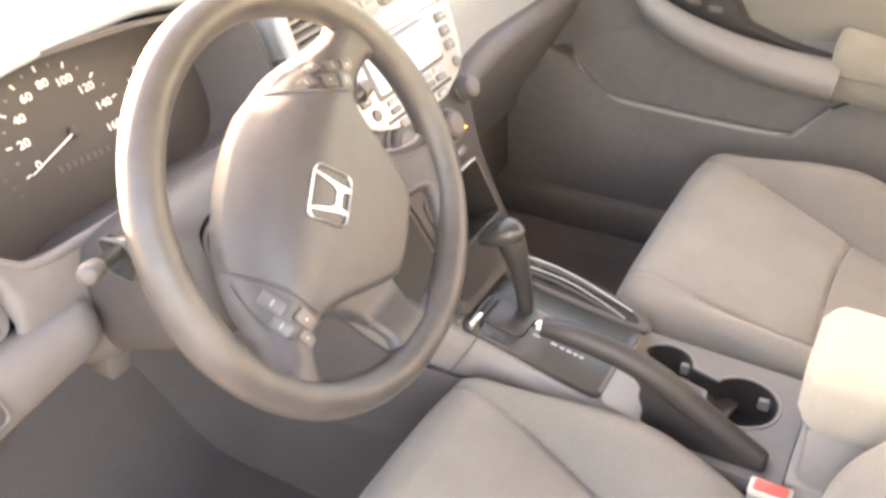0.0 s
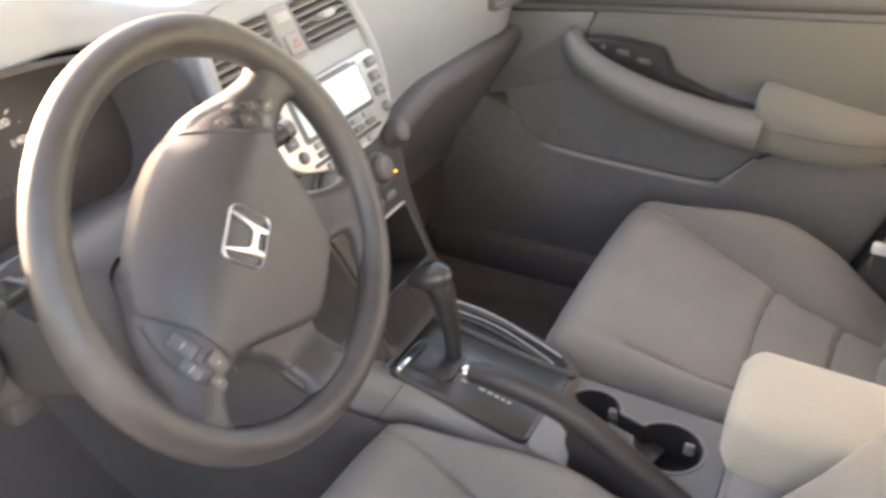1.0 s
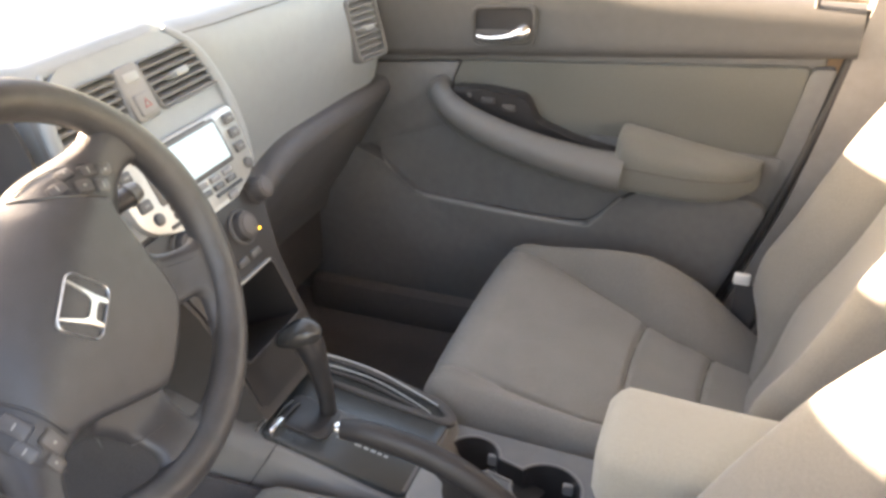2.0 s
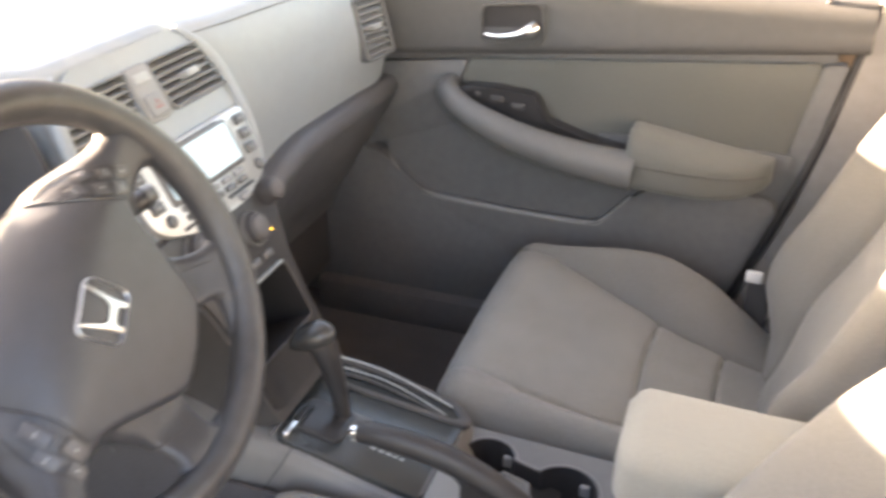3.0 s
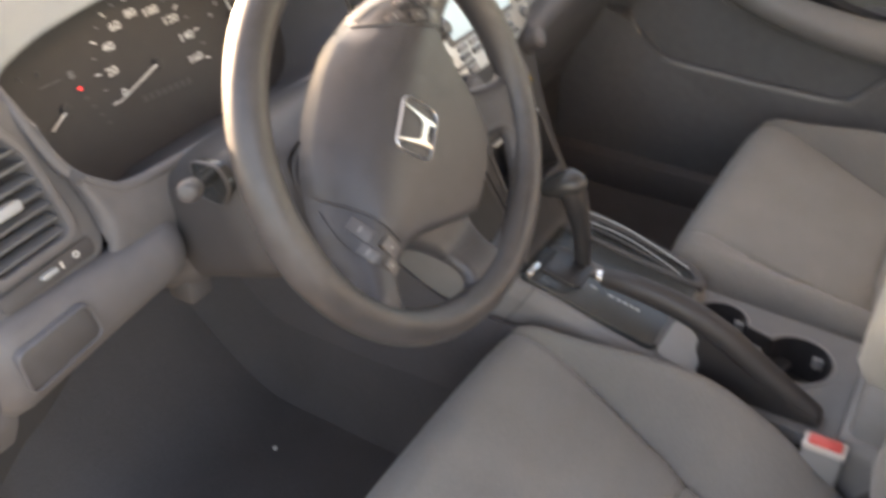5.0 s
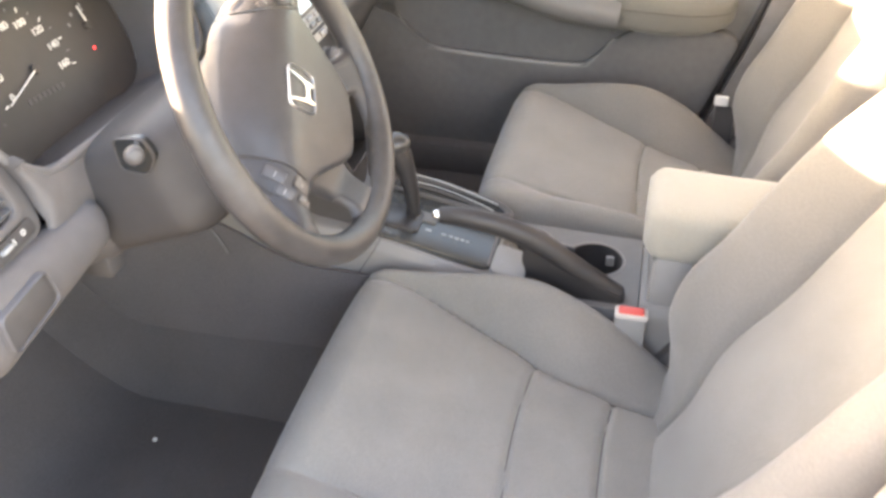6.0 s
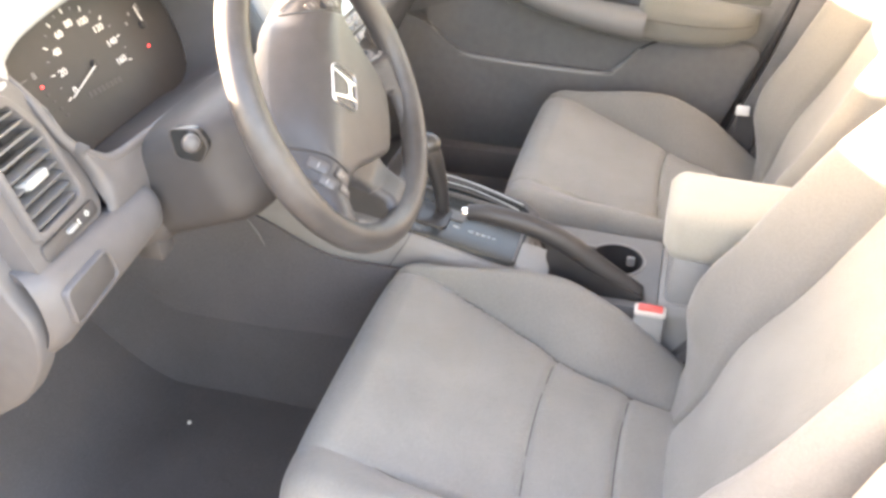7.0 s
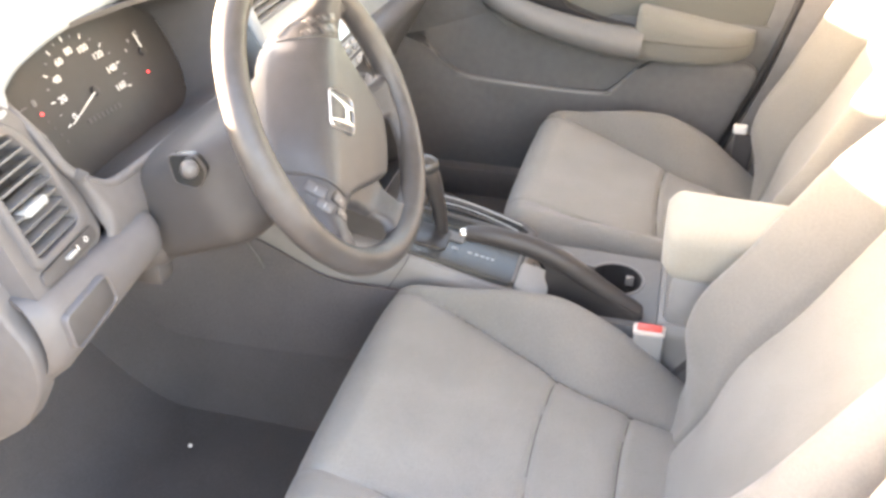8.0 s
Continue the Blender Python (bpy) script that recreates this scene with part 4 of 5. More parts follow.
def binnacle(u, v):
    n = len(FACE)
    a, b = FACE[int(u * n) % n], LIP[int(u * n) % n]
    k = v
    w = 0.001 + 0.094 * k * (1.0 if b[1] < 0.02 else max(0.15, 1 - (b[1] - 0.02) / 0.055))
    return tuple(CLUS @ Vector((a[0] + (b[0] - a[0]) * k, a[1] + (b[1] - a[1]) * k, w)))


part("binnacle", sheet(binnacle, len(FACE), 6, 0.006, wrap_u=True), M_DARK, cluster)


def at_clus(x, y, w=0.0006):
    return CLUS @ Matrix.Translation((x, y, w))


for k in range(9):
    a = radians(198 - 27 * k)
    m = at_clus(0.002 + 0.051 * math.cos(a), -0.010 + 0.051 * math.sin(a)) @ Matrix.Diagonal((1.18, 1.0, 1.0, 1.0))
    text("figure", str(20 * k), 0.0115, m, M_WHITE, cluster)
for k in range(17):
    a = radians(198 - 13.5 * k)
    m = at_clus(0.002 + 0.067 * math.cos(a), -0.010 + 0.067 * math.sin(a)) @ Matrix.Rotation(a, 4, "Z")
    part("tick", plate(rrect(0.006 if k % 2 == 0 else 0.0035, 0.0014 if k % 2 == 0 else 0.0010, 0.0004, 2), m, 0.0006, -0.0006), M_WHITE if k % 2 == 0 else M_TRIM, cluster)


def needle(cx, cy, ang, length, hub_r=0.006):
    m = at_clus(cx, cy, 0.004) @ Matrix.Rotation(radians(ang), 4, "Z")
    nd = part("needle", plate([(0.002, -0.0008), (length, -0.0004), (length, 0.0004), (0.002, 0.0008)], m, 0.0008, -0.0008), M_WHITE, cluster, "white pointer")
    part("needle_hub", plate(circle(hub_r, 20), m, 0.001, -0.004, 0.002), M_DIAL, nd)


needle(0.004, -0.013, 196, 0.066)
needle(-0.1125, -0.0155, 206, 0.027)
needle(0.1215, -0.003, 93, 0.025)
for k in range(7):
    a = radians(215 - 24 * k)
    m = at_clus(-0.135 + 0.046 * math.cos(a), -0.014 + 0.040 * math.sin(a)) @ Matrix.Rotation(a, 4, "Z")
    part("tick", plate(rrect(0.005, 0.0012, 0.0004, 2), m, 0.0006, -0.0006), M_GREYBTN, cluster)
text("figure", "8", 0.0108, at_clus(-0.090, 0.0106) @ Matrix.Diagonal((1.18, 1.0, 1.0, 1.0)), M_TRIM, cluster)
part("scale_line", plate(rrect(0.024, 0.0012, 0.0004, 2), at_clus(-0.114, 0.0112), 0.0006, -0.0006), M_GREYBTN, cluster)
for x, y in ((0.0945, 0.0075), (0.1075, 0.0165), (0.1295, 0.0215), (0.1290, 0.0155)):
    part("tick", plate(rrect(0.0030, 0.0045, 0.0008, 2), at_clus(x, y), 0.0006, -0.0006), M_TRIM, cluster)
for k in range(8):
    part("odometer_bar", plate(rrect(0.0055, 0.0065, 0.001, 2, cx=-0.029 + 0.0083 * k, cy=-0.0395 - 0.0006 * k), CLUS, 0.0008, -0.0006), M_DIGIT, cluster, "dim odometer digit")
part("warning_light", plate(rrect(0.0042, 0.0032, 0.001, 2, cx=-0.0883, cy=-0.0035), CLUS, 0.0010, -0.0006), M_REDLED, cluster, "lit red warning light")
part("warning_light", plate(rrect(0.0035, 0.0035, 0.001, 2, cx=0.112, cy=-0.0296), CLUS, 0.0010, -0.0006), M_REDLED, cluster, "lit red warning light")
for k in range(4):
    part("warning_symbol", plate(rrect(0.004, 0.003, 0.001, 2, cx=-0.087 + 0.003 * k, cy=-0.014 - 0.010 * k), CLUS, 0.0008, -0.0006), M_DIGIT, cluster)

# driver's lower panels
KNEE = [(0.205, 0.540), (0.186, 0.540), (0.174, 0.532), (0.167, 0.510), (0.169, 0.484), (0.186, 0.462), (0.222, 0.448), (0.29, 0.44)]


def knee(u, v):
    x = -0.700 + 0.195 * u
    y, z = spline(KNEE, v)
    r = 0.012 * max(0, 1 - u / 0.08) ** 2
    e = 0.020 * max(0, (u - 0.92) / 0.08) ** 2
    return (x, y + r + e, z + 0.055 * u * v - 0.020 * u * (1 - v))


kp = part("knee_panel", sheet(knee, 26, 24, 0.010), M_LOWER, dash, "grey lower panel below the vent")
COIN = plane((-0.655, 0.1530, 0.514), (1, 0, 0), (0, 0.12, 1))
co = round_poly([(-0.036, 0.017), (0.036, 0.023), (0.041, -0.012), (-0.036, -0.024)], 0.009)
ci = [(x * 0.93, y * 0.90) for x, y in co]
part("coin_tray_rim", ring(co, ci, COIN, 0.0015, -0.012, -0.014), M_LOWER, kp)
part("coin_tray", plate(ci, COIN, -0.0010, -0.012, 0.001), M_DARK, kp, "charcoal coin tray flap")
ENDC = plane((-0.706, 0.0, 0.0), (0, -1, 0), (0, 0, 1))
part("end_cap", plate(round_poly([(-0.196, 0.53), (-0.178, 0.50), (-0.182, 0.455), (-0.215, 0.40), (-0.27, 0.36), (-0.36, 0.34), (-0.42, 0.40), (-0.42, 0.66), (-0.25, 0.66)], 0.02), ENDC, 0.012, -0.012, 0.006), M_LOWER, dash, "grey dashboard end cap")
LOWCOL = [(0.27, 0.535), (0.215, 0.532), (0.188, 0.518), (0.174, 0.500), (0.172, 0.478), (0.186, 0.460), (0.23, 0.448), (0.31, 0.442)]
part("bonnet_release", block(-0.502, -0.470, 0.180, 0.215, 0.434, 0.464, 0.006), M_DARK, dash, "small charcoal release lever")


def lowcol(u, v):
    y, z = spline(LOWCOL, v)
    return (-0.520 + 0.357 * u, y + 0.02 * (2 * u - 1) ** 6 + 0.09 * (1 - min(u / 0.07, 1)) ** 2, z - 0.02 * u)


part("column_panel", sheet(lowcol, 24, 22, 0.008), M_DARK, dash, "charcoal lower steering column panel")
# fascia that runs from the binnacle's lip down to the vent pod and the knee panel
LIP_RUN = [(-0.204, 0.004), (-0.199, -0.030), (-0.190, -0.056), (-0.172, -0.076), (-0.150, -0.089), (-0.100, -0.092), (-0.030, -0.093), (0.040, -0.093)]
LOW_RUN = [(-0.571, 0.216, 0.634), (-0.567, 0.210, 0.610), (-0.563, 0.201, 0.585), (-0.564, 0.187, 0.552), (-0.562, 0.181, 0.524), (-0.480, 0.186, 0.508), (-0.410, 0.190, 0.512), (-0.340, 0.192, 0.512)]


def fascia(u, v):
    a = CLUS @ Vector((*spline(LIP_RUN, u), 0.0935))
    b = Vector(spline(LOW_RUN, u))
    return tuple(a.lerp(b, v) + Vector((0, -0.006, 0.004)) * math.sin(math.pi * v))


part("fascia", sheet(fascia, 60, 14, 0.004), M_LOWER, dash, "grey fascia below the instruments")
run = [(-0.204, 0.040)] + LIP_RUN + [(0.110, -0.092), (0.165, -0.088)]
part("binnacle_lip", tube(on(CLUS, [(x, y, 0.0935 if y < 0.02 else 0.080) for x, y in run]), [0.0040, 0.0052, 0.0058, 0.0060, 0.0060, 0.0060, 0.0060, 0.0060, 0.0060, 0.0055, 0.004], 12, 90), M_LOWER, cluster, "rounded grey lip")


def build_column():
    t = thing("steering_column", (-0.37, 0.1, 0.58), "dark grey steering column shroud with control stalks", "steering column")

    def f(u, v):
        a = 2 * math.pi * v
        ca, sa = math.cos(a), math.sin(a)
        k = 1 - 0.35 * (1 - min(u / 0.25, 1)) ** 2
        w, h = 0.128 * k, (0.072 - 0.010 * u) * k
        p = Vector((-0.37, 0.060 + 0.19 * u, 0.572 - 0.080 * u))
        return tuple(p + Vector((1, 0, 0)) * w * abs(ca) ** 0.38 * (1 if ca > 0 else -1) + w_up * h * abs(sa) ** 0.42 * (1 if sa > 0 else -1))
    part("shroud", sheet(f, 16, 64, 0.004, wrap_v=True), M_SHROUD, t, angle=70)
    part("front_face", plate(rrect(0.166, 0.074, 0.03), plane((-0.37, 0.060, 0.578), (1, 0, 0), w_up), 0.002, -0.01, 0.003), M_SHROUD, t)
    side = plane((-0.4985, 0.118, 0.594), (0, -1, 0), (0, 0, 1))
    so = round_poly([(-0.024, 0.019), (0.010, 0.023), (0.022, 0.004), (0.010, -0.019), (-0.020, -0.016)], 0.008)
    sr = part("stalk_surround", plate([(x * 0.93, y * 0.93) for x, y in so], side, 0.0010, -0.01, 0.0005), M_GLOSS, t, "black stalk surround")
    part("surround_rim", ring(so, [(x * 0.92, y * 0.92) for x, y in so], side, 0.0020, -0.002), M_DARK, sr)
    # light stalk, with a pale end knob
    st = part("light_stalk", tube([(-0.44, 0.140, 0.588), (-0.49, 0.120, 0.604), (-0.523, 0.1025, 0.6165), (-0.544, 0.0880, 0.6255)], [0.0075, 0.0072, 0.0068, 0.0066], 14), M_GLOSS, t, "glossy black stalk")
    part("end_knob", tube([(-0.5400, 0.0906, 0.6236), (-0.5425, 0.0892, 0.6248), (-0.552, 0.0828, 0.6292), (-0.558, 0.0788, 0.6322), (-0.560, 0.0774, 0.6330)], [0.0070, 0.0086, 0.0094, 0.0080, 0.0040], 18), M_STALKEND, st, "grey twist knob")
    ws = part("wiper_stalk", tube([(-0.31, 0.092, 0.615), (-0.26, 0.088, 0.622), (-0.225, 0.083, 0.628), (-0.198, 0.080, 0.631)], [0.007, 0.0085, 0.0105, 0.011], 14), M_BLACK, t)
    part("end_knob", tube([(-0.198, 0.080, 0.631), (-0.185, 0.0785, 0.633)], [0.0125, 0.010], 16, 3), M_GREYBTN, ws)
    part("ignition_lock", plate(circle(0.014, 20), plane((-0.292, 0.06, 0.575), (0.3, -1, 0), (0, 0, 1)), 0.03, -0.01, 0.004), M_BLACK, t)


build_column()


# ---- centre stack ----
def mirror(right):
    return right + [(-x, y) for x, y in right[::-1]]


SO = [(0.100, 0.128), (0.140, 0.085), (0.152, 0.005), (0.138, -0.082), (0.116, -0.140), (0.100, -0.20), (0.092, -0.27), (0.090, -0.36)]
stack = thing("centre_stack", (0, 0.18, 0.55), "grey centre stack rising between the seats", "centre stack")
VH = [[(sx * 0.085 + x - sx * 0.15 * y, y + (0.662 - 0.6) / 0.894) for x, y in rrect(0.122, 0.065, 0.006)] for sx in (-1, 1)]
part("surround", pierced(round_poly(mirror(SO[:4]), 0.02), VH, STACK, -0.003, -0.16), M_PAD, stack, angle=30)
for sx in (-1, 1):
    edge = [(sx * 0.112, 0.128, -0.010), (sx * 0.130, 0.106, -0.004), (sx * 0.1445, 0.078, -0.002), (sx * 0.1525, 0.040, -0.002), (sx * 0.1535, 0.004, -0.002), (sx * 0.149, -0.034, -0.003), (sx * 0.141, -0.078, -0.006)]
    part("raised_border", tube(on(STACK, edge), [0.004, 0.0075, 0.0085, 0.0085, 0.0085, 0.0080, 0.005], 14, 60), M_PAD, stack, "rounded raised border")
POCKET = rrect(0.136, 0.084, 0.008, cy=-0.243)     # opening of the pocket low in the stack
part("lower_surround", pierced(round_poly(mirror([(0.137, -0.080), (0.116, -0.140), (0.096, -0.20), (0.088, -0.27), (0.086, -0.36)]), 0.01), [POCKET], STACK, -0.0035, -0.14), M_DARK, stack, angle=30)
low = [(0.126, -0.088), (0.106, -0.140), (0.090, -0.20), (0.082, -0.27), (0.082, -0.345)]
part("climate_panel", pierced(round_poly(mirror(low), 0.012), [POCKET], STACK, 0.001, -0.02), M_BLACK, stack, "black climate control panel", angle=30)


def at_stack(x, z, w=0.0):
    return STACK @ Matrix.Translation((x, (z - 0.6) / 0.894, w))


vent("centre_vent", at_stack(0.085, 0.662), 0.118, 0.062, 6, "slatted grey centre air vent with a pale tab", fw=0.003, skew=-0.15, slat_mat=M_TRIM)
vent("centre_vent", at_stack(-0.085, 0.662), 0.118, 0.062, 6, "slatted grey centre air vent with a pale tab", fw=0.003, skew=0.15, slat_mat=M_TRIM)
hz = thing("hazard_switch", tuple(at_stack(0, 0.662).translation), "grey strip with a clock window and hazard button", "switch panel")
part("strip", plate(rrect(0.044, 0.070, 0.007), at_stack(0, 0.662), 0.003, -0.02, 0.003), M_TRIM, hz)
part("hazard_button", plate(rrect(0.031, 0.027, 0.004), at_stack(0, 0.648), 0.0075, 0.0, 0.002), M_TRIM, hz, "grey hazard button with a dull red triangle")
tri = [(-0.007, -0.005), (0.007, -0.005), (0.0, 0.007)]
part("triangle", ring(tri, [(x * 0.6, y * 0.6) for x, y in tri], at_stack(0, 0.648), 0.0082, 0.007), M_DULLRED, hz)
part("clock_window", plate(rrect(0.028, 0.012, 0.003), at_stack(0, 0.679), 0.0045, 0.0, 0.001), M_TAB, hz, "pale clock window")


def build_radio():
    t = thing("car_radio", tuple(at_stack(0.01, 0.56).translation), "silver car radio with a pale lit screen", "car radio")
    ol = [(-0.122, 0.006), (0.140, 0.006), (0.130, -0.072), (0.112, -0.088), (0.062, -0.104), (-0.042, -0.104), (-0.095, -0.086), (-0.112, -0.068)]
    part("faceplate", plate(round_poly(ol, 0.012), STACK, 0.008, -0.02, 0.003), M_SILVER, t)
    part("disc_slot", plate(rrect(0.150, 0.006, 0.002, cx=0.0, cy=0.000), STACK, 0.0092, 0.004), M_BLACK, t)
    sc = part("screen_surround", plate(rrect(0.160, 0.062, 0.006, cx=0.013, cy=-0.030), STACK, 0.0095, 0.002, 0.0015), M_GREYBTN, t)
    part("screen", plate(rrect(0.146, 0.050, 0.003, cx=0.014, cy=-0.029), STACK, 0.0108, 0.006), M_LCD, sc, "pale blue lit display")
    for k in range(3):
        z = 0.591 - 0.0175 * k
        for x in (0.119 - 0.003 * k, -0.098 + 0.003 * k):
            b = part("button", plate(rrect(0.020, 0.014, 0.003), at_stack(x, z), 0.013, 0.004, 0.002), M_GREYBTN, t)
            part("mark", plate(rrect(0.008, 0.003, 0.001, 2), at_stack(x, z), 0.0136, 0.012), M_TRIM, b)
    for k in range(5):
        part("preset_button", plate(rrect(0.020, 0.008, 0.002), at_stack(-0.046 + 0.028 * k, 0.540), 0.012, 0.004, 0.0015), M_TRIM, t)
        part("preset_button", plate(rrect(0.020, 0.008, 0.002), at_stack(-0.046 + 0.028 * k, 0.530), 0.012, 0.004, 0.0015), M_GREYBTN, t)
    part("card_slot", plate(rrect(0.060, 0.005, 0.001, cx=0.056, cy=-0.088), STACK, 0.0092, 0.004), M_BLACK, t)
    part("card_slot", plate(rrect(0.040, 0.005, 0.001, cx=-0.050, cy=-0.088), STACK, 0.0092, 0.004), M_BLACK, t)
    part("button", plate(rrect(0.020, 0.010, 0.003), at_stack(0.055, 0.513), 0.0125, 0.004, 0.002), M_TRIM, t)
    part("button", plate(rrect(0.020, 0.010, 0.003), at_stack(-0.040, 0.513), 0.0125, 0.004, 0.002), M_TRIM, t)
    for x, z in ((0.113, 0.534), (-0.082, 0.537)):
        part("round_button", plate(circle(0.008, 20), at_stack(x, z), 0.013, 0.004, 0.003), M_GREYBTN, t)


build_radio()


def knob(name, x, z, r, length, label, ring_mat=M_CHROME):
    m = at_stack(x, z)
    t = thing(name, tuple(m.translation), label, "control knob", "climate knobs")
    part("bezel", ring(circle(r * 1.22, 32), circle(r * 1.02, 32), m, 0.006, -0.004), ring_mat, t)
    part("grip", plate(circle(r, 32), m, length, -0.002, 0.004), M_DARK, t)
    part("cap", plate(circle(r * 0.72, 28), m, length + 0.002, length - 0.004, 0.002), M_LOWER, t)
    return t


knob("climate_knob", 0.107, 0.500, 0.0160, 0.023, "round grey climate knob on the stack's edge", M_DARK)
knob("fan_knob", 0.046, 0.474, 0.020, 0.016, "round dark grey fan knob", M_MID)
knob("temperature_knob", -0.060, 0.492, 0.022, 0.016, "round dark grey temperature knob", M_MID)
part("indicator_light", plate(rrect(0.006, 0.0025, 0.0005, 2), at_stack(0.076, 0.460), 0.003, 0.0), M_AMBER, stack, "small lit amber indicator")
for k in range(4):
    part("climate_button", plate(rrect(0.022, 0.010, 0.003), at_stack(-0.044 + 0.03 * k, 0.440), 0.005, -0.002, 0.002), M_GREYBTN, stack)
cub = thing("storage_pocket", tuple(at_stack(0, 0.40).translation), "dark open pocket with a bright sill below the climate controls", "storage pocket")
co = rrect(0.146, 0.092, 0.010)
ci = rrect(0.133, 0.081, 0.007)
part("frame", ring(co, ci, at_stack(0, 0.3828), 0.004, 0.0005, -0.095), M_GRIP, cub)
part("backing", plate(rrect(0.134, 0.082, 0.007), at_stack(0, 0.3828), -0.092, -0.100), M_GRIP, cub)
part("bright_sill", plate(rrect(0.120, 0.003, 0.001, 2), at_stack(0, 0.4235), 0.0085, 0.002, 0.001), M_SILVER, cub, "thin silver strip")


# passenger side: glovebox and end vent
gl = thing("glovebox", (0.40, 0.17, 0.36), "dark grey glovebox with a recessed latch", "glovebox")
GP = [(0.262, 0.474), (0.206, 0.474), (0.197, 0.471), (0.194, 0.462), (0.200, 0.450), (0.222, 0.410), (0.252, 0.36), (0.284, 0.30), (0.318, 0.25), (0.335, 0.20)]


def gbox(u, v):
    x = 0.150 + 0.545 * u
    y, z = spline(GP, v)
    k = max(0, 1 - u / 0.40) ** 2
    return (x, y + 0.012 * k - 0.012 * max(0, u - 0.5), z - 0.085 * k)


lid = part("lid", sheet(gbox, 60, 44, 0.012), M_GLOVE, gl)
at = Vector(gbox(0.35, 0.47))
LATCH = plane(tuple(at), Vector(gbox(0.40, 0.47)) - Vector(gbox(0.30, 0.47)), Vector(gbox(0.35, 0.40)) - Vector(gbox(0.35, 0.54)))
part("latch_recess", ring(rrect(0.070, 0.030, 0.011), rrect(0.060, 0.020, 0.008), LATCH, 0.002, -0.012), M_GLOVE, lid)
part("latch", plate(rrect(0.058, 0.018, 0.007), LATCH, -0.001, -0.012, 0.003), M_DARK, lid, "charcoal pull latch")
RV = plane((0.604, 0.181, 0.600), (1, -0.22, 0), (0, 0.25, 1))
vent("passenger_vent", RV, 0.072, 0.098, 8, "slatted grey air vent beside the passenger door", fw=0.008, tab=True, frame_mat=M_MID, slat_mat=M_TRIM)
part("kick_panel", block(0.12, 0.68, 0.335, 0.36, 0.05, 0.30, 0.01), M_DARK, dash)


# ---- centre console ----
con = thing("centre_console", (-0.02, -0.2, -0.02), "grey plastic centre console between the seats", "centre console")
CS = [(-0.90, -0.105, 0.075, 0.20), (-0.40, -0.118, 0.078, 0.20), (-0.395, -0.120, 0.080, 0.130), (-0.195, -0.122, 0.084, 0.130), (-0.185, -0.122, 0.086, 0.219), (-0.17, -0.122, 0.088, 0.222), (0.02, -0.120, 0.100, 0.260), (0.10, -0.125, 0.105, 0.272), (0.16, -0.130, 0.108, 0.29), (0.40, -0.135, 0.115, 0.31)]


def console_body(u, v):
    y = -0.90 + 1.28 * u
    x0, x1, zt = curve_at(CS, y)
    prof = [(0.0, 0.0), (0.02, 0.5), (0.03, 0.88), (0.06, 0.97), (0.13, 1.0), (0.5, 1.0), (0.87, 1.0), (0.94, 0.97), (0.97, 0.88), (0.98, 0.5), (1.0, 0.0)]
    a, b = spline(prof, v)
    flare = 0.025 * (1 - min(b, 1))
    return (x0 - flare + (x1 - x0 + 2 * flare) * a, y, -0.11 + (zt + 0.11) * b)


part("body", sheet(console_body, 110, 40), M_CONSOLE, con)
part("tunnel_side", sheet(lambda u, v: (-0.128 - 0.030 * (1 - v), -0.30 + 1.15 * u, -0.11 + 0.315 * v + 0.07 * smooth01(0.1, 0.3, -0.3 + 1.15 * u) * v), 40, 10, 0.006), M_TUNNEL, con, "dark grey carpeted tunnel side")

part("parting_line", tube([(-0.100, -0.004, 0.2665), (-0.116, -0.004, 0.265), (-0.1265, 0.000, 0.256), (-0.1300, 0.012, 0.236), (-0.1345, 0.030, 0.205)], [0.0008] * 5, 6), M_BLACK, con)
# paler tube drawn for the highlight along the tunnel trim's parting
part("tunnel_highlight", tube([(-0.150, 0.262, 0.268), (-0.147, 0.250, 0.246), (-0.150, 0.236, 0.222)], [0.0010, 0.0016, 0.0010], 8), M_MID, con)
# gear selector panel
SHIFT = plane((-0.012, -0.075, 0.243), (1, 0, 0), (0, 1, 0.20))
po = round_poly([(-0.086, 0.105), (0.100, 0.110), (0.103, 0.02), (0.093, -0.078), (0.076, -0.104), (-0.090, -0.098)], 0.014)
part("shift_panel", plate(po, SHIFT, 0.004, -0.02, 0.003), M_GRAPHITE, con, "glossy graphite gear selector panel")
rim_o = round_poly([(0.040, 0.108), (0.101, 0.108), (0.106, 0.02), (0.096, -0.084), (0.072, -0.112), (0.054, -0.108)], 0.012)
rim_i = round_poly([(0.050, 0.098), (0.089, 0.098), (0.093, 0.02), (0.084, -0.076), (0.070, -0.094), (0.062, -0.090)], 0.009)
part("panel_rim", ring(rim_o, rim_i, SHIFT, 0.0085, 0.0), M_DARK, con, "raised charcoal rim")
part("rim_strip", tube(on(SHIFT, [(0.092, 0.102, 0.0090), (0.098, 0.06, 0.0095), (0.098, 0.02, 0.0095), (0.089, -0.035, 0.0095), (0.080, -0.078, 0.0090)]), [0.0011] * 5, 6), M_SILVER, con, "thin bright edge strip")
for x0, x1, mt in ((0.082, 0.068, M_SILVER), (0.070, 0.061, M_DARK)):
    part("tray_rib", tube(on(SHIFT, [(x0 - 0.004, 0.090, 0.0055), (x0 + 0.002, 0.04, 0.0060), (x0, 0.0, 0.0060), (x1 + 0.003, -0.05, 0.0060), (x1 - 0.004, -0.074, 0.0055)]), [0.0009 if mt is M_SILVER else 0.0024] * 5, 6), mt, con)
gate = thing("gear_selector", tuple(SHIFT.translation), "black automatic gear lever in a chrome-trimmed gate", "gear selector")
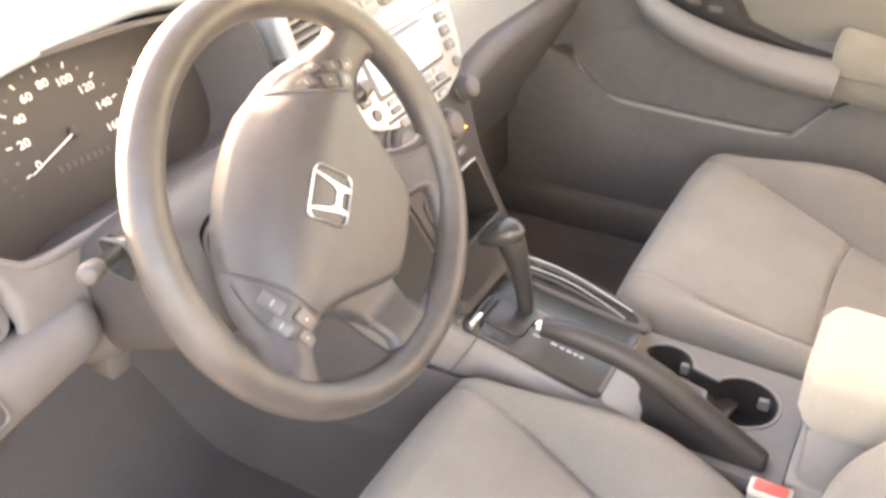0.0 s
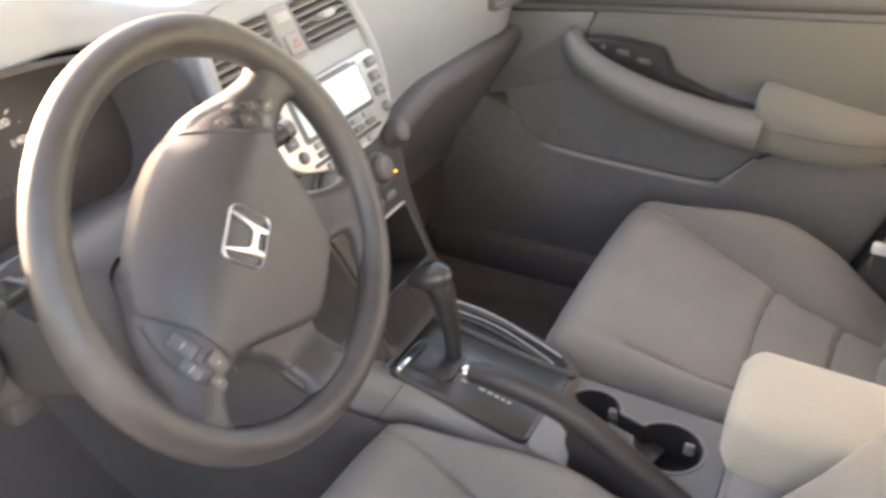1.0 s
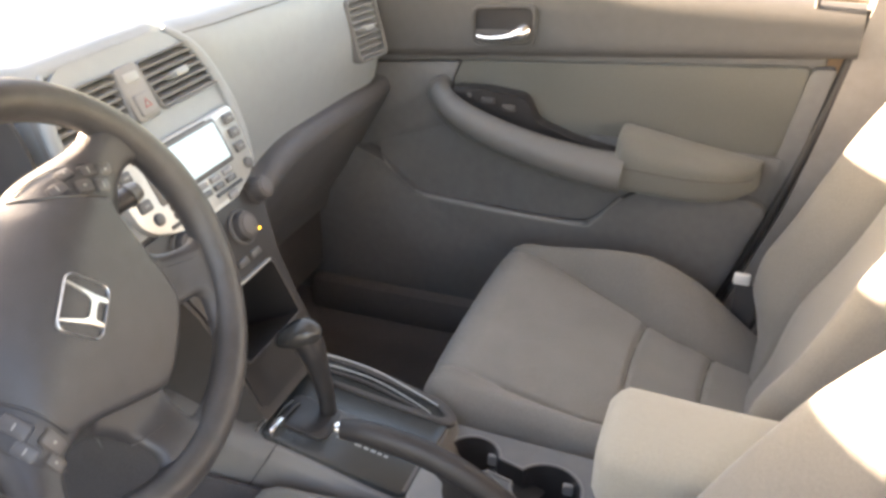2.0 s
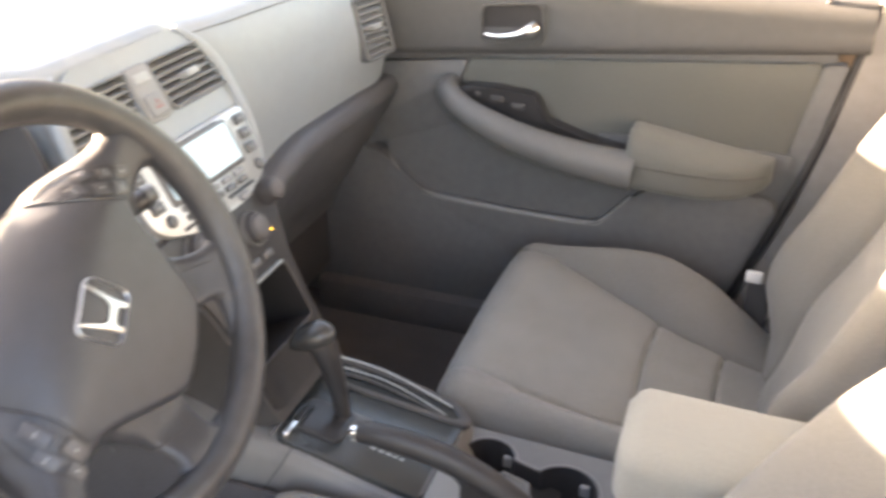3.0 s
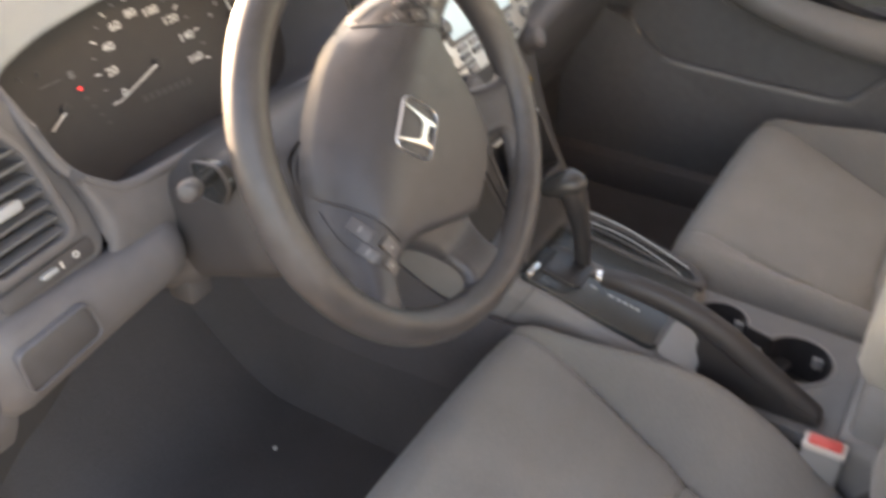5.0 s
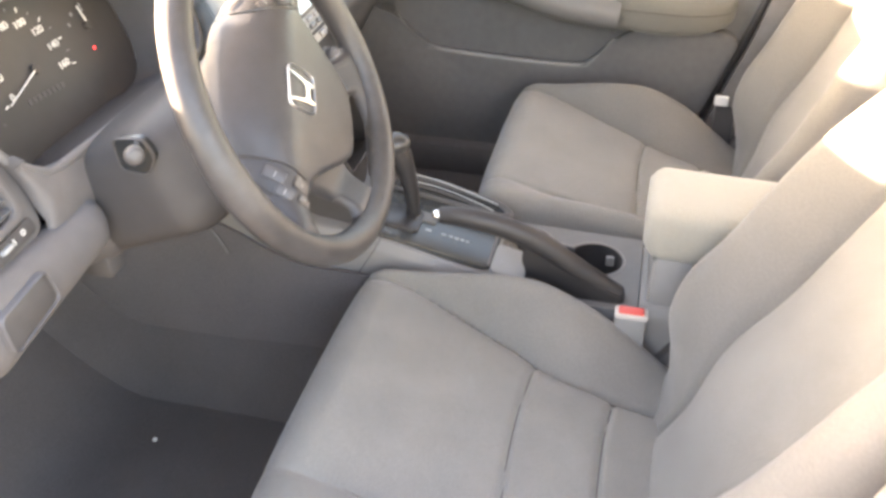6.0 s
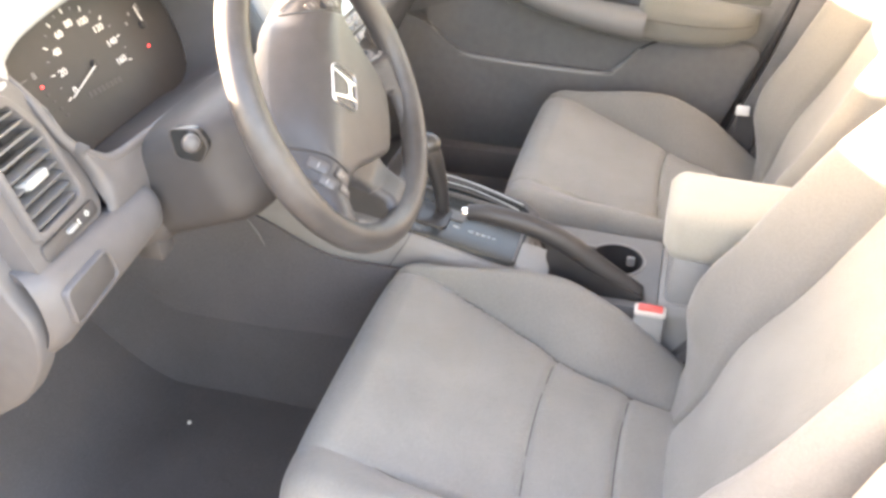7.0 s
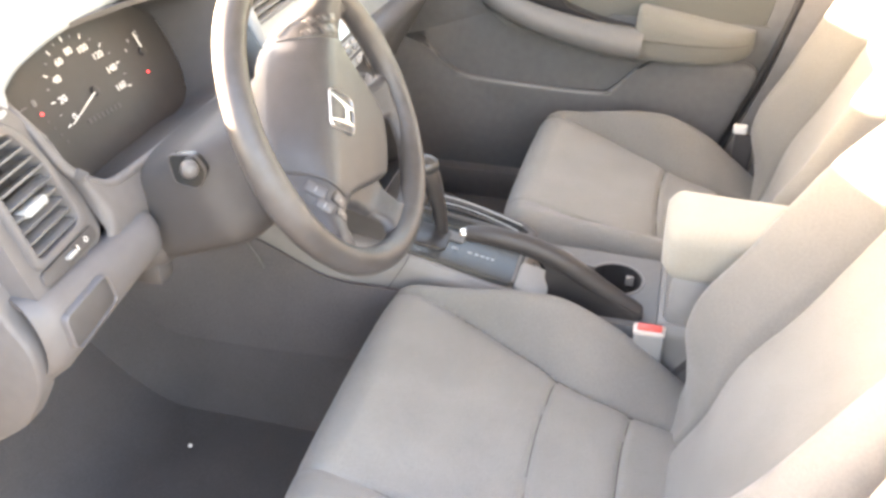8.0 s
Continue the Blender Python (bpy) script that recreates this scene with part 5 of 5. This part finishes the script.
part("gate", plate(rrect(0.062, 0.070, 0.012, cx=-0.030, cy=0.062), SHIFT, 0.0085, 0.0, 0.002), M_BLACK, gate)
part("slot_cover", plate(rrect(0.026, 0.080, 0.004, cx=-0.010, cy=0.045), SHIFT, 0.0072, 0.003, 0.0015), M_GREYBTN, gate)
for k in range(3):
    part("gate_trim", tube(on(SHIFT, [(-0.092 + 0.012 * k, 0.106 - 0.010 * k, 0.011), (-0.050 + 0.010 * k, 0.106 - 0.010 * k, 0.012), (-0.018, 0.104 - 0.010 * k, 0.010)]), [0.0018] * 3, 8), M_CHROME if k == 0 else M_GRAPHITE, gate, "thin chrome strip" if k == 0 else "")
part("chrome_block", plate(rrect(0.030, 0.008, 0.003, cx=-0.070, cy=0.090), SHIFT, 0.014, 0.004, 0.002), M_CHROME, gate, "short chrome strip")
for at_y, wd in ((0.0127, 0.0100), (-0.0128, 0.0090), (-0.0243, 0.0070), (-0.0342, 0.0075), (-0.0434, 0.0060), (-0.0520, 0.0060)):
    part("position_mark", plate(rrect(0.0042, wd, 0.001, 2, cx=-0.0405, cy=at_y), SHIFT, 0.0045, 0.003), M_TAB, gate, "pale gear position mark")
part("lever", tube([(-0.020, -0.032, 0.245), (-0.022, -0.030, 0.29), (-0.022, -0.022, 0.33), (-0.020, -0.010, 0.362), (-0.020, 0.002, 0.378)], [0.0105, 0.0115, 0.0145, 0.0190, 0.0205], 18), M_BLACK, gate)


def knob_shape(u, v):
    a, b = 2 * math.pi * u, math.pi * v
    c, s = math.cos(b), math.sin(b)
    front = max(0, math.sin(a))
    return (-0.021 + 0.0225 * s * math.cos(a) * (1 - 0.20 * front), 0.005 + 0.033 * s * math.sin(a) - 0.008 * c, 0.376 + 0.022 * c - 0.014 * s * front)


part("knob", sheet(knob_shape, 32, 20, wrap_u=True), M_KNOB, gate, "smooth charcoal lever knob")

part("panel_end_trim", plate(rrect(0.100, 0.0045, 0.002, cx=-0.034, cy=-0.094), SHIFT, 0.0055, -0.01, 0.002), M_LOWER, con, "grey strip behind the selector panel")
# tray flap and cup holders
part("tray_flap", plate(round_poly([(-0.052, 0.026), (0.026, 0.026), (0.024, -0.024), (0.008, -0.044), (-0.052, -0.050)], 0.012), plane((-0.056, -0.196, 0.217), (1, 0, 0), (0, 1, 0.25)), 0.006, -0.02, 0.004), M_TRIM, con, "grey flap")


CUPS = ((0.036, 0.034, -0.216), (0.045, 0.004, -0.325))
NECK = 0.014


def cup_outline(grow=0.0):
    """The two wells and the neck that joins them, as one outline."""
    (r1, x1, y1), (r2, x2, y2) = CUPS
    th = math.atan2(y2 - y1, x2 - x1)
    out = []
    for r, x, y, turn in ((r1 + grow, x1, y1, th), (r2 + grow, x2, y2, th + math.pi)):
        half = math.asin((NECK + grow) / r)
        n = 34
        out += [(x + r * math.cos(turn + half + (2 * math.pi - 2 * half) * k / n), y + r * math.sin(turn + half + (2 * math.pi - 2 * half) * k / n)) for k in range(n + 1)]
    return out


FLAT = plane((0, 0, 0.196), (1, 0, 0), (0, 1, 0))
cup_panel = part("cup_panel", pierced(round_poly([(-0.118, -0.170), (-0.118, -0.398), (0.078, -0.398), (0.087, -0.170)], 0.01), [cup_outline()], FLAT, 0.0, -0.022), M_MID, con, "grey cup holder panel", angle=30)
part("neck_wall", ring(cup_outline(0.0), cup_outline(-0.0014), FLAT, -0.0012, -0.032), M_BLACK, cup_panel)
part("cup_lip", ring(cup_outline(0.0035), cup_outline(-0.0008), FLAT, 0.0022, -0.002), M_CONSOLE, cup_panel)
toward = math.atan2(CUPS[1][2] - CUPS[0][2], CUPS[1][1] - CUPS[0][1])
for (r, x, y), turn in zip(CUPS, (toward, toward + math.pi)):
    def well(u, v, r=r, x=x, y=y, turn=turn):
        a = 2 * math.pi * u
        away = abs((a - turn + math.pi) % (2 * math.pi) - math.pi)
        low = 0.030 * (1 - smooth01(0.34, 0.46, away))
        return (x + r * (1 - 0.10 * v) * math.cos(a), y + r * (1 - 0.10 * v) * math.sin(a), (0.1965 - low) * (1 - v) + 0.134 * v)
    cup = part("cup_holder", sheet(well, 60, 6, -0.002, wrap_u=True), M_BLACK, con, "black cup holder well")
    part("cup_floor", plate(circle(r * 0.93, 32, x, y), FLAT, -0.058, -0.066), M_BLACK, cup)
    part("cup_grip", block(x + r - 0.020, x + r - 0.012, y - 0.030, y - 0.016, 0.168, 0.186, 0.002, 1), M_TRIM, cup, "pale spring tab")
mid = ((CUPS[0][1] + CUPS[1][1]) / 2, (CUPS[0][2] + CUPS[1][2]) / 2)
part("cup_channel", plate(rrect(0.086, 2 * NECK + 0.024, 0.004), FLAT @ Matrix.Translation((mid[0], mid[1], 0)) @ Matrix.Rotation(toward, 4, "Z"), -0.030, -0.034), M_BLACK, con)

# handbrake
hb = thing("handbrake", (-0.095, -0.25, 0.20), "charcoal handbrake lever with a chrome button", "handbrake")
part("grip", tube([(-0.108, -0.096, 0.317), (-0.106, -0.130, 0.317), (-0.101, -0.190, 0.305), (-0.097, -0.245, 0.282), (-0.093, -0.305, 0.242), (-0.090, -0.368, 0.205)], [0.0112, 0.0136, 0.0146, 0.0150, 0.0144, 0.0114], 20, 48, flat=1.15), M_GRIP, hb)
part("button", tube([(-0.108, -0.097, 0.317), (-0.1085, -0.090, 0.3165), (-0.109, -0.085, 0.316)], [0.0075, 0.0080, 0.0065], 14), M_CHROME, hb, "chrome release button")
HBP = plane((-0.092, 0, 0), (0, -1, 0), (0, 0, 1))
fin = [(0.186, 0.300), (0.250, 0.274), (0.310, 0.236), (0.378, 0.205), (0.374, 0.195), (0.236, 0.193), (0.224, 0.212), (0.227, 0.234), (0.219, 0.252), (0.222, 0.270), (0.208, 0.284)]
part("lever_cover", plate(round_poly(fin, 0.010), HBP, 0.0130, -0.0130, 0.005), M_GRIP, hb)

# armrest box
ab = thing("armrest", (-0.015, -0.55, 0.20), "beige-grey cloth covered centre armrest on a grey box", "armrest")
part("box", block(-0.098, 0.035, -0.80, -0.408, 0.15, 0.284, 0.012), M_TRIM, ab, "grey plastic box")


def arm(u, v):
    a = 2 * math.pi * v
    ca, sa = math.cos(a), math.sin(a)
    y = -0.392 - 0.46 * u
    e = 1 - (1 - min(u / 0.05, 1)) ** 2 * 0.30
    e2 = 1 - max(0, (u - 0.95) / 0.05) ** 2 * 0.3
    w, h = 0.075 * e * e2, 0.044 * e * e2
    x = abs(ca) ** 0.35 * (1 if ca > 0 else -1) * w
    z = abs(sa) ** 0.45 * (1 if sa > 0 else -1) * h
    return (-0.033 + x, y, 0.322 + z + 0.004 * (1 - (x / 0.085) ** 2) * (1 if sa > 0 else 0) - 0.006 * math.sin(math.pi * u))


lidm = sheet(arm, 50, 48, wrap_v=True)
lidm.verts.ensure_lookup_table()
lidm.faces.new([lidm.verts[k] for k in range(48)])
lidm.faces.new([lidm.verts[50 * 48 + k] for k in range(47, -1, -1)])
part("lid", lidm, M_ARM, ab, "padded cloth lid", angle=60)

# seat belt buckles
BK = thing("seat_belt_buckle", (-0.132, -0.39, 0.17), "grey seat belt buckle with a red release button", "seat belt buckle")
part("case", block(-0.1445, -0.1215, -0.413, -0.366, 0.128, 0.203, 0.006), M_TRIM, BK)
part("collar", block(-0.1450, -0.1210, -0.4135, -0.3655, 0.200, 0.2085, 0.003), M_COLLAR, BK, "pale plastic collar")
part("red_button", block(-0.1415, -0.1245, -0.4085, -0.3705, 0.203, 0.2115, 0.003), M_RED, BK, "red push button")
part("stalk", tube([(-0.133, -0.395, 0.13), (-0.130, -0.42, 0.06), (-0.128, -0.44, -0.01)], [0.018, 0.015, 0.012], 10, flat=0.5), M_DARK, BK)
TG = thing("seat_belt_anchor", (0.60, -0.53, 0.20), "white plastic seat belt anchor beside the passenger's seat", "seat belt anchor")
part("cover", block(0.592, 0.604, -0.543, -0.514, 0.214, 0.236, 0.004), M_WHITEPL, TG)
part("webbing", block(0.596, 0.600, -0.560, -0.520, 0.02, 0.213, 0.001, 1), M_DARK, TG, "dark belt webbing")


# ---- passenger door ----
door = thing("door_1", (0.70, -0.15, 0.0), "closed passenger door with grey trim and beige cloth insert", "car door", kind="structure")
DP = plane((0.70, 0, 0), (0, -1, 0), (0, 0, 1))        # local x runs rearwards, depth towards the cabin


def belt(y):
    return 0.534 - 0.081 * (y - 0.023)


def dpts(pts):
    return [(-y, z) for y, z in pts]


part("backing", block(0.712, 0.745, -0.60, 0.36, -0.05, 0.655, 0.01), M_MID, door)


def upper(u, v):
    y = 0.36 - 1.000 * u
    b = belt(y)
    prof = [(0.745, 0.668), (0.722, 0.676), (0.702, 0.668), (0.688, 0.652), (0.683, 0.5 * (0.642 + b + 0.030)), (0.680, b + 0.030), (0.682, b + 0.016), (0.692, b + 0.006), (0.712, b + 0.006)]
    x, z = spline(prof, v)
    return (x, y, z + 0.010 * u)


part("upper_trim", sheet(upper, 40, 30, -0.01), M_DOORTOP, door, "smooth dark grey upper trim")
ci = dpts([(0.030, belt(0.03) - 0.002), (-0.25, belt(-0.25) - 0.002), (-0.5765, belt(-0.5765) - 0.002), (-0.566, 0.50), (-0.5435, 0.40), (-0.520, 0.36), (-0.30, 0.36), (-0.15, 0.42), (0.000, 0.45), (0.048, 0.485)])
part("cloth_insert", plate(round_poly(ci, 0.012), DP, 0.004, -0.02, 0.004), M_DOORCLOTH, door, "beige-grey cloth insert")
fr = dpts([(0.34, 0.50), (0.17, 0.514), (0.0315, belt(0.0315) - 0.003), (0.0495, 0.485), (0.02, 0.455), (-0.02, 0.43), (0.34, 0.30)])
part("front_trim", plate(round_poly(fr, 0.012), DP, 0.006, -0.02, 0.004), M_MID, door)
rr = dpts([(-0.578, belt(-0.578) - 0.003), (-0.617, belt(-0.617) - 0.003), (-0.585, 0.42), (-0.545, 0.30), (-0.50, 0.30), (-0.545, 0.40)])
part("rear_trim", plate(round_poly(rr, 0.01), DP, 0.005, -0.02, 0.004), M_MID, door)

# lower panel with the map pocket's lip
lp = dpts([(0.42, 0.40), (0.200, 0.325), (0.154, 0.285), (0.108, 0.253), (-0.050, 0.243), (-0.215, 0.241), (-0.250, 0.256), (-0.296, 0.310), (-0.335, 0.335), (-0.52, 0.345), (-0.553, 0.325), (-0.525, 0.24), (-0.490, 0.14), (-0.455, 0.045), (-0.43, -0.02), (0.42, -0.02)])
lower = part("lower_panel", plate(round_poly(lp, 0.022, 6), DP, 0.030, -0.02, 0.010), M_MID, door, angle=50)
pl = dpts([(0.188, 0.326), (0.174, 0.302), (0.154, 0.279), (0.108, 0.253), (-0.050, 0.243), (-0.215, 0.241), (-0.250, 0.256), (-0.296, 0.310)])
part("pocket_lip", tube([tuple(DP @ Vector((x, y, 0.024))) for x, y in pl], [0.0010, 0.0030, 0.0048, 0.0062, 0.0065, 0.0065, 0.0065, 0.005], 10, 80), M_TRIM, lower)
part("pocket_back", plate(round_poly(dpts([(0.20, 0.46), (0.0, 0.42), (-0.32, 0.38), (-0.32, 0.22), (0.20, 0.22)]), 0.01), DP, 0.0052, -0.02), M_MID, lower, "shaded pocket back")
part("panel_filler", plate(round_poly(dpts([(-0.22, 0.42), (-0.56, 0.42), (-0.54, 0.30), (-0.22, 0.22)]), 0.01), DP, 0.010, -0.02), M_MID, lower)
part("sill_trim", block(0.64, 0.74, -0.60, 0.36, -0.06, 0.03, 0.02), M_LOWER, door)

# pull bar that runs into the armrest
bar = part("pull_bar", tube([(0.690, 0.064, 0.484), (0.655, 0.058, 0.478), (0.630, 0.020, 0.456), (0.617, -0.050, 0.430), (0.610, -0.130, 0.410), (0.606, -0.215, 0.396), (0.606, -0.300, 0.388)],
                            [0.018, 0.022, 0.024, 0.027, 0.029, 0.031, 0.033], 20, 64, flat=1.08), M_BAR, door, "smooth grey pull bar")
under = dpts([(0.058, 0.485), (-0.02, 0.435), (-0.13, 0.402), (-0.30, 0.38), (-0.30, 0.345), (-0.12, 0.365), (0.0, 0.40), (0.065, 0.455)])
part("bar_web", plate(round_poly(under, 0.01), DP, 0.074, -0.01, 0.012), M_BAR, bar)


def armrest(u, v):
    y = -0.285 - 0.245 * u
    a = 2 * math.pi * v
    ca, sa = math.cos(a), math.sin(a)
    taper = math.sqrt(max(0.0, 1 - max(0.0, (u - 0.35) / 0.66) ** 2.2))
    start = 1 - 0.10 * (1 - min(u / 0.05, 1)) ** 2
    wd = 0.112 * (0.12 + 0.88 * taper) * start
    up = 0.052 * (1 - 0.62 * u) * start
    down = 0.050 * (0.25 + 0.75 * taper) * start
    px = 0.80 if ca > 0 and sa > 0 else 0.42
    x = 0.700 - wd * (0.5 + 0.5 * abs(ca) ** px * (1 if ca > 0 else -1))
    z = 0.406 - 0.012 * u + (up if sa > 0 else down) * abs(sa) ** px * (1 if sa > 0 else -1)
    return (x, y, z)


am = sheet(armrest, 40, 36, wrap_v=True)
am.verts.ensure_lookup_table()
am.faces.new([am.verts[k] for k in range(36)])
am.faces.new([am.verts[40 * 36 + k] for k in range(35, -1, -1)])
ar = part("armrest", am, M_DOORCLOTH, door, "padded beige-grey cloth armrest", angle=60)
part("armrest_seam", tube([tuple(Vector(armrest(0.03 + 0.92 * k / 15, 0.0)) + Vector((-0.0004, 0, 0))) for k in range(16)], [0.0011] * 16, 6, 60), M_SEAM, ar)

# switch panel behind the bar
SWM = plane((0.672, 0, -0.009), (0, -1, 0), (0, 0, 1))
sw = part("switch_panel", plate(round_poly(dpts([(0.034, 0.500), (-0.030, 0.502), (-0.105, 0.494), (-0.128, 0.450), (-0.200, 0.426), (-0.277, 0.412), (-0.277, 0.405), (-0.10, 0.425), (0.0, 0.455), (0.045, 0.480)]), 0.010), SWM, 0.012, -0.02, 0.004), M_BLACK, door, "black window switch panel")
for yy, zz in ((-0.035, 0.482), (-0.075, 0.472)):
    part("window_switch", plate(rrect(0.026, 0.012, 0.003, cx=-yy, cy=zz), SWM, 0.0155, 0.008, 0.002), M_DARK, sw)
part("lock_switch", plate(rrect(0.008, 0.008, 0.002, cx=-0.002, cy=0.488), SWM, 0.0150, 0.008, 0.001), M_GREYBTN, sw)

# inner handle
HM = plane((0.6800, -0.053, 0.607), (0, -1, 0.10), (0, 0.02, 1))
hd = part("handle_bezel", ring(rrect(0.122, 0.076, 0.016), rrect(0.108, 0.064, 0.013), HM, 0.0045, -0.006), M_DOORTOP, door)
part("handle_recess", plate(rrect(0.108, 0.064, 0.013), HM, -0.002, -0.02), M_BLACK, hd)
part("handle_lever", tube(on(HM, [(-0.046, -0.016, 0.008), (-0.020, -0.019, 0.014), (0.015, -0.016, 0.015), (0.036, -0.010, 0.012), (0.047, -0.002, 0.006)]), [0.005, 0.0062, 0.0085, 0.013, 0.011], 14, 40, up=(1, 0, 0), flat=1.0), M_CHROME, hd, "chrome pull lever")
pin = part("lock_pin", tube([(0.704, -0.566, 0.662), (0.704, -0.566, 0.682), (0.704, -0.566, 0.698)], [0.0042, 0.0042, 0.0050], 12, 6), M_DARK, door)
part("pin_collar", tube([(0.704, -0.566, 0.664), (0.704, -0.566, 0.672)], [0.0075, 0.0060], 14, 2), M_CHROME, pin, "bright collar")

# rubber seal and centre pillar behind the door
tagged(part("door_seal", tube([(0.705, -0.445, 0.02), (0.702, -0.500, 0.150), (0.700, -0.560, 0.320), (0.700, -0.600, 0.46), (0.705, -0.632, 0.60), (0.70, -0.66, 0.75), (0.62, -0.70, 1.05)], [0.0095] * 7, 10), M_RUBBER),
       "black rubber door seal", "door seal", kind="structure")
PM = plane((0.705, 0, 0), (0, -1, 0), (0, 0, 1))
part_p = part("pillar_3", plate(round_poly(dpts([(-0.608, 0.46), (-0.638, 0.62), (-0.664, 0.80), (-0.71, 1.02), (-0.80, 1.02), (-0.80, 0.50), (-0.74, -0.02), (-0.46, -0.02), (-0.515, 0.14), (-0.575, 0.32)]), 0.02), PM, 0.012, -0.04, 0.008), M_LIGHT)
tagged(part_p, "pale grey centre pillar trim behind the passenger door", "pillar", kind="structure")

# centre pillar on the driver's side, with the belt
pd = plane((-0.70, 0, 0), (0, 1, 0), (0, 0, 1))
p4 = thing("pillar_4", (-0.70, -0.70, 0.3), kind="structure")
part("trim", plate(round_poly([(-0.84, -0.05), (-0.575, -0.05), (-0.560, 0.42), (-0.588, 0.515), (-0.632, 0.66), (-0.72, 1.02), (-0.80, 1.02)], 0.015), pd, 0.040, -0.04, 0.006), M_LIGHT, p4)
# flat dark plate laid over the trim for the dark area behind its edge
part("dark_overlay", plate(round_poly([(-0.83, -0.04), (-0.600, -0.04), (-0.592, 0.42), (-0.616, 0.515), (-0.655, 0.64), (-0.82, 0.64)], 0.010), pd, 0.0425, 0.03, 0.001), M_DARK, p4, "flat dark plate over the trim behind its edge")
tagged(p4, "pale grey centre pillar trim beside the driver's seat", "pillar", kind="structure")
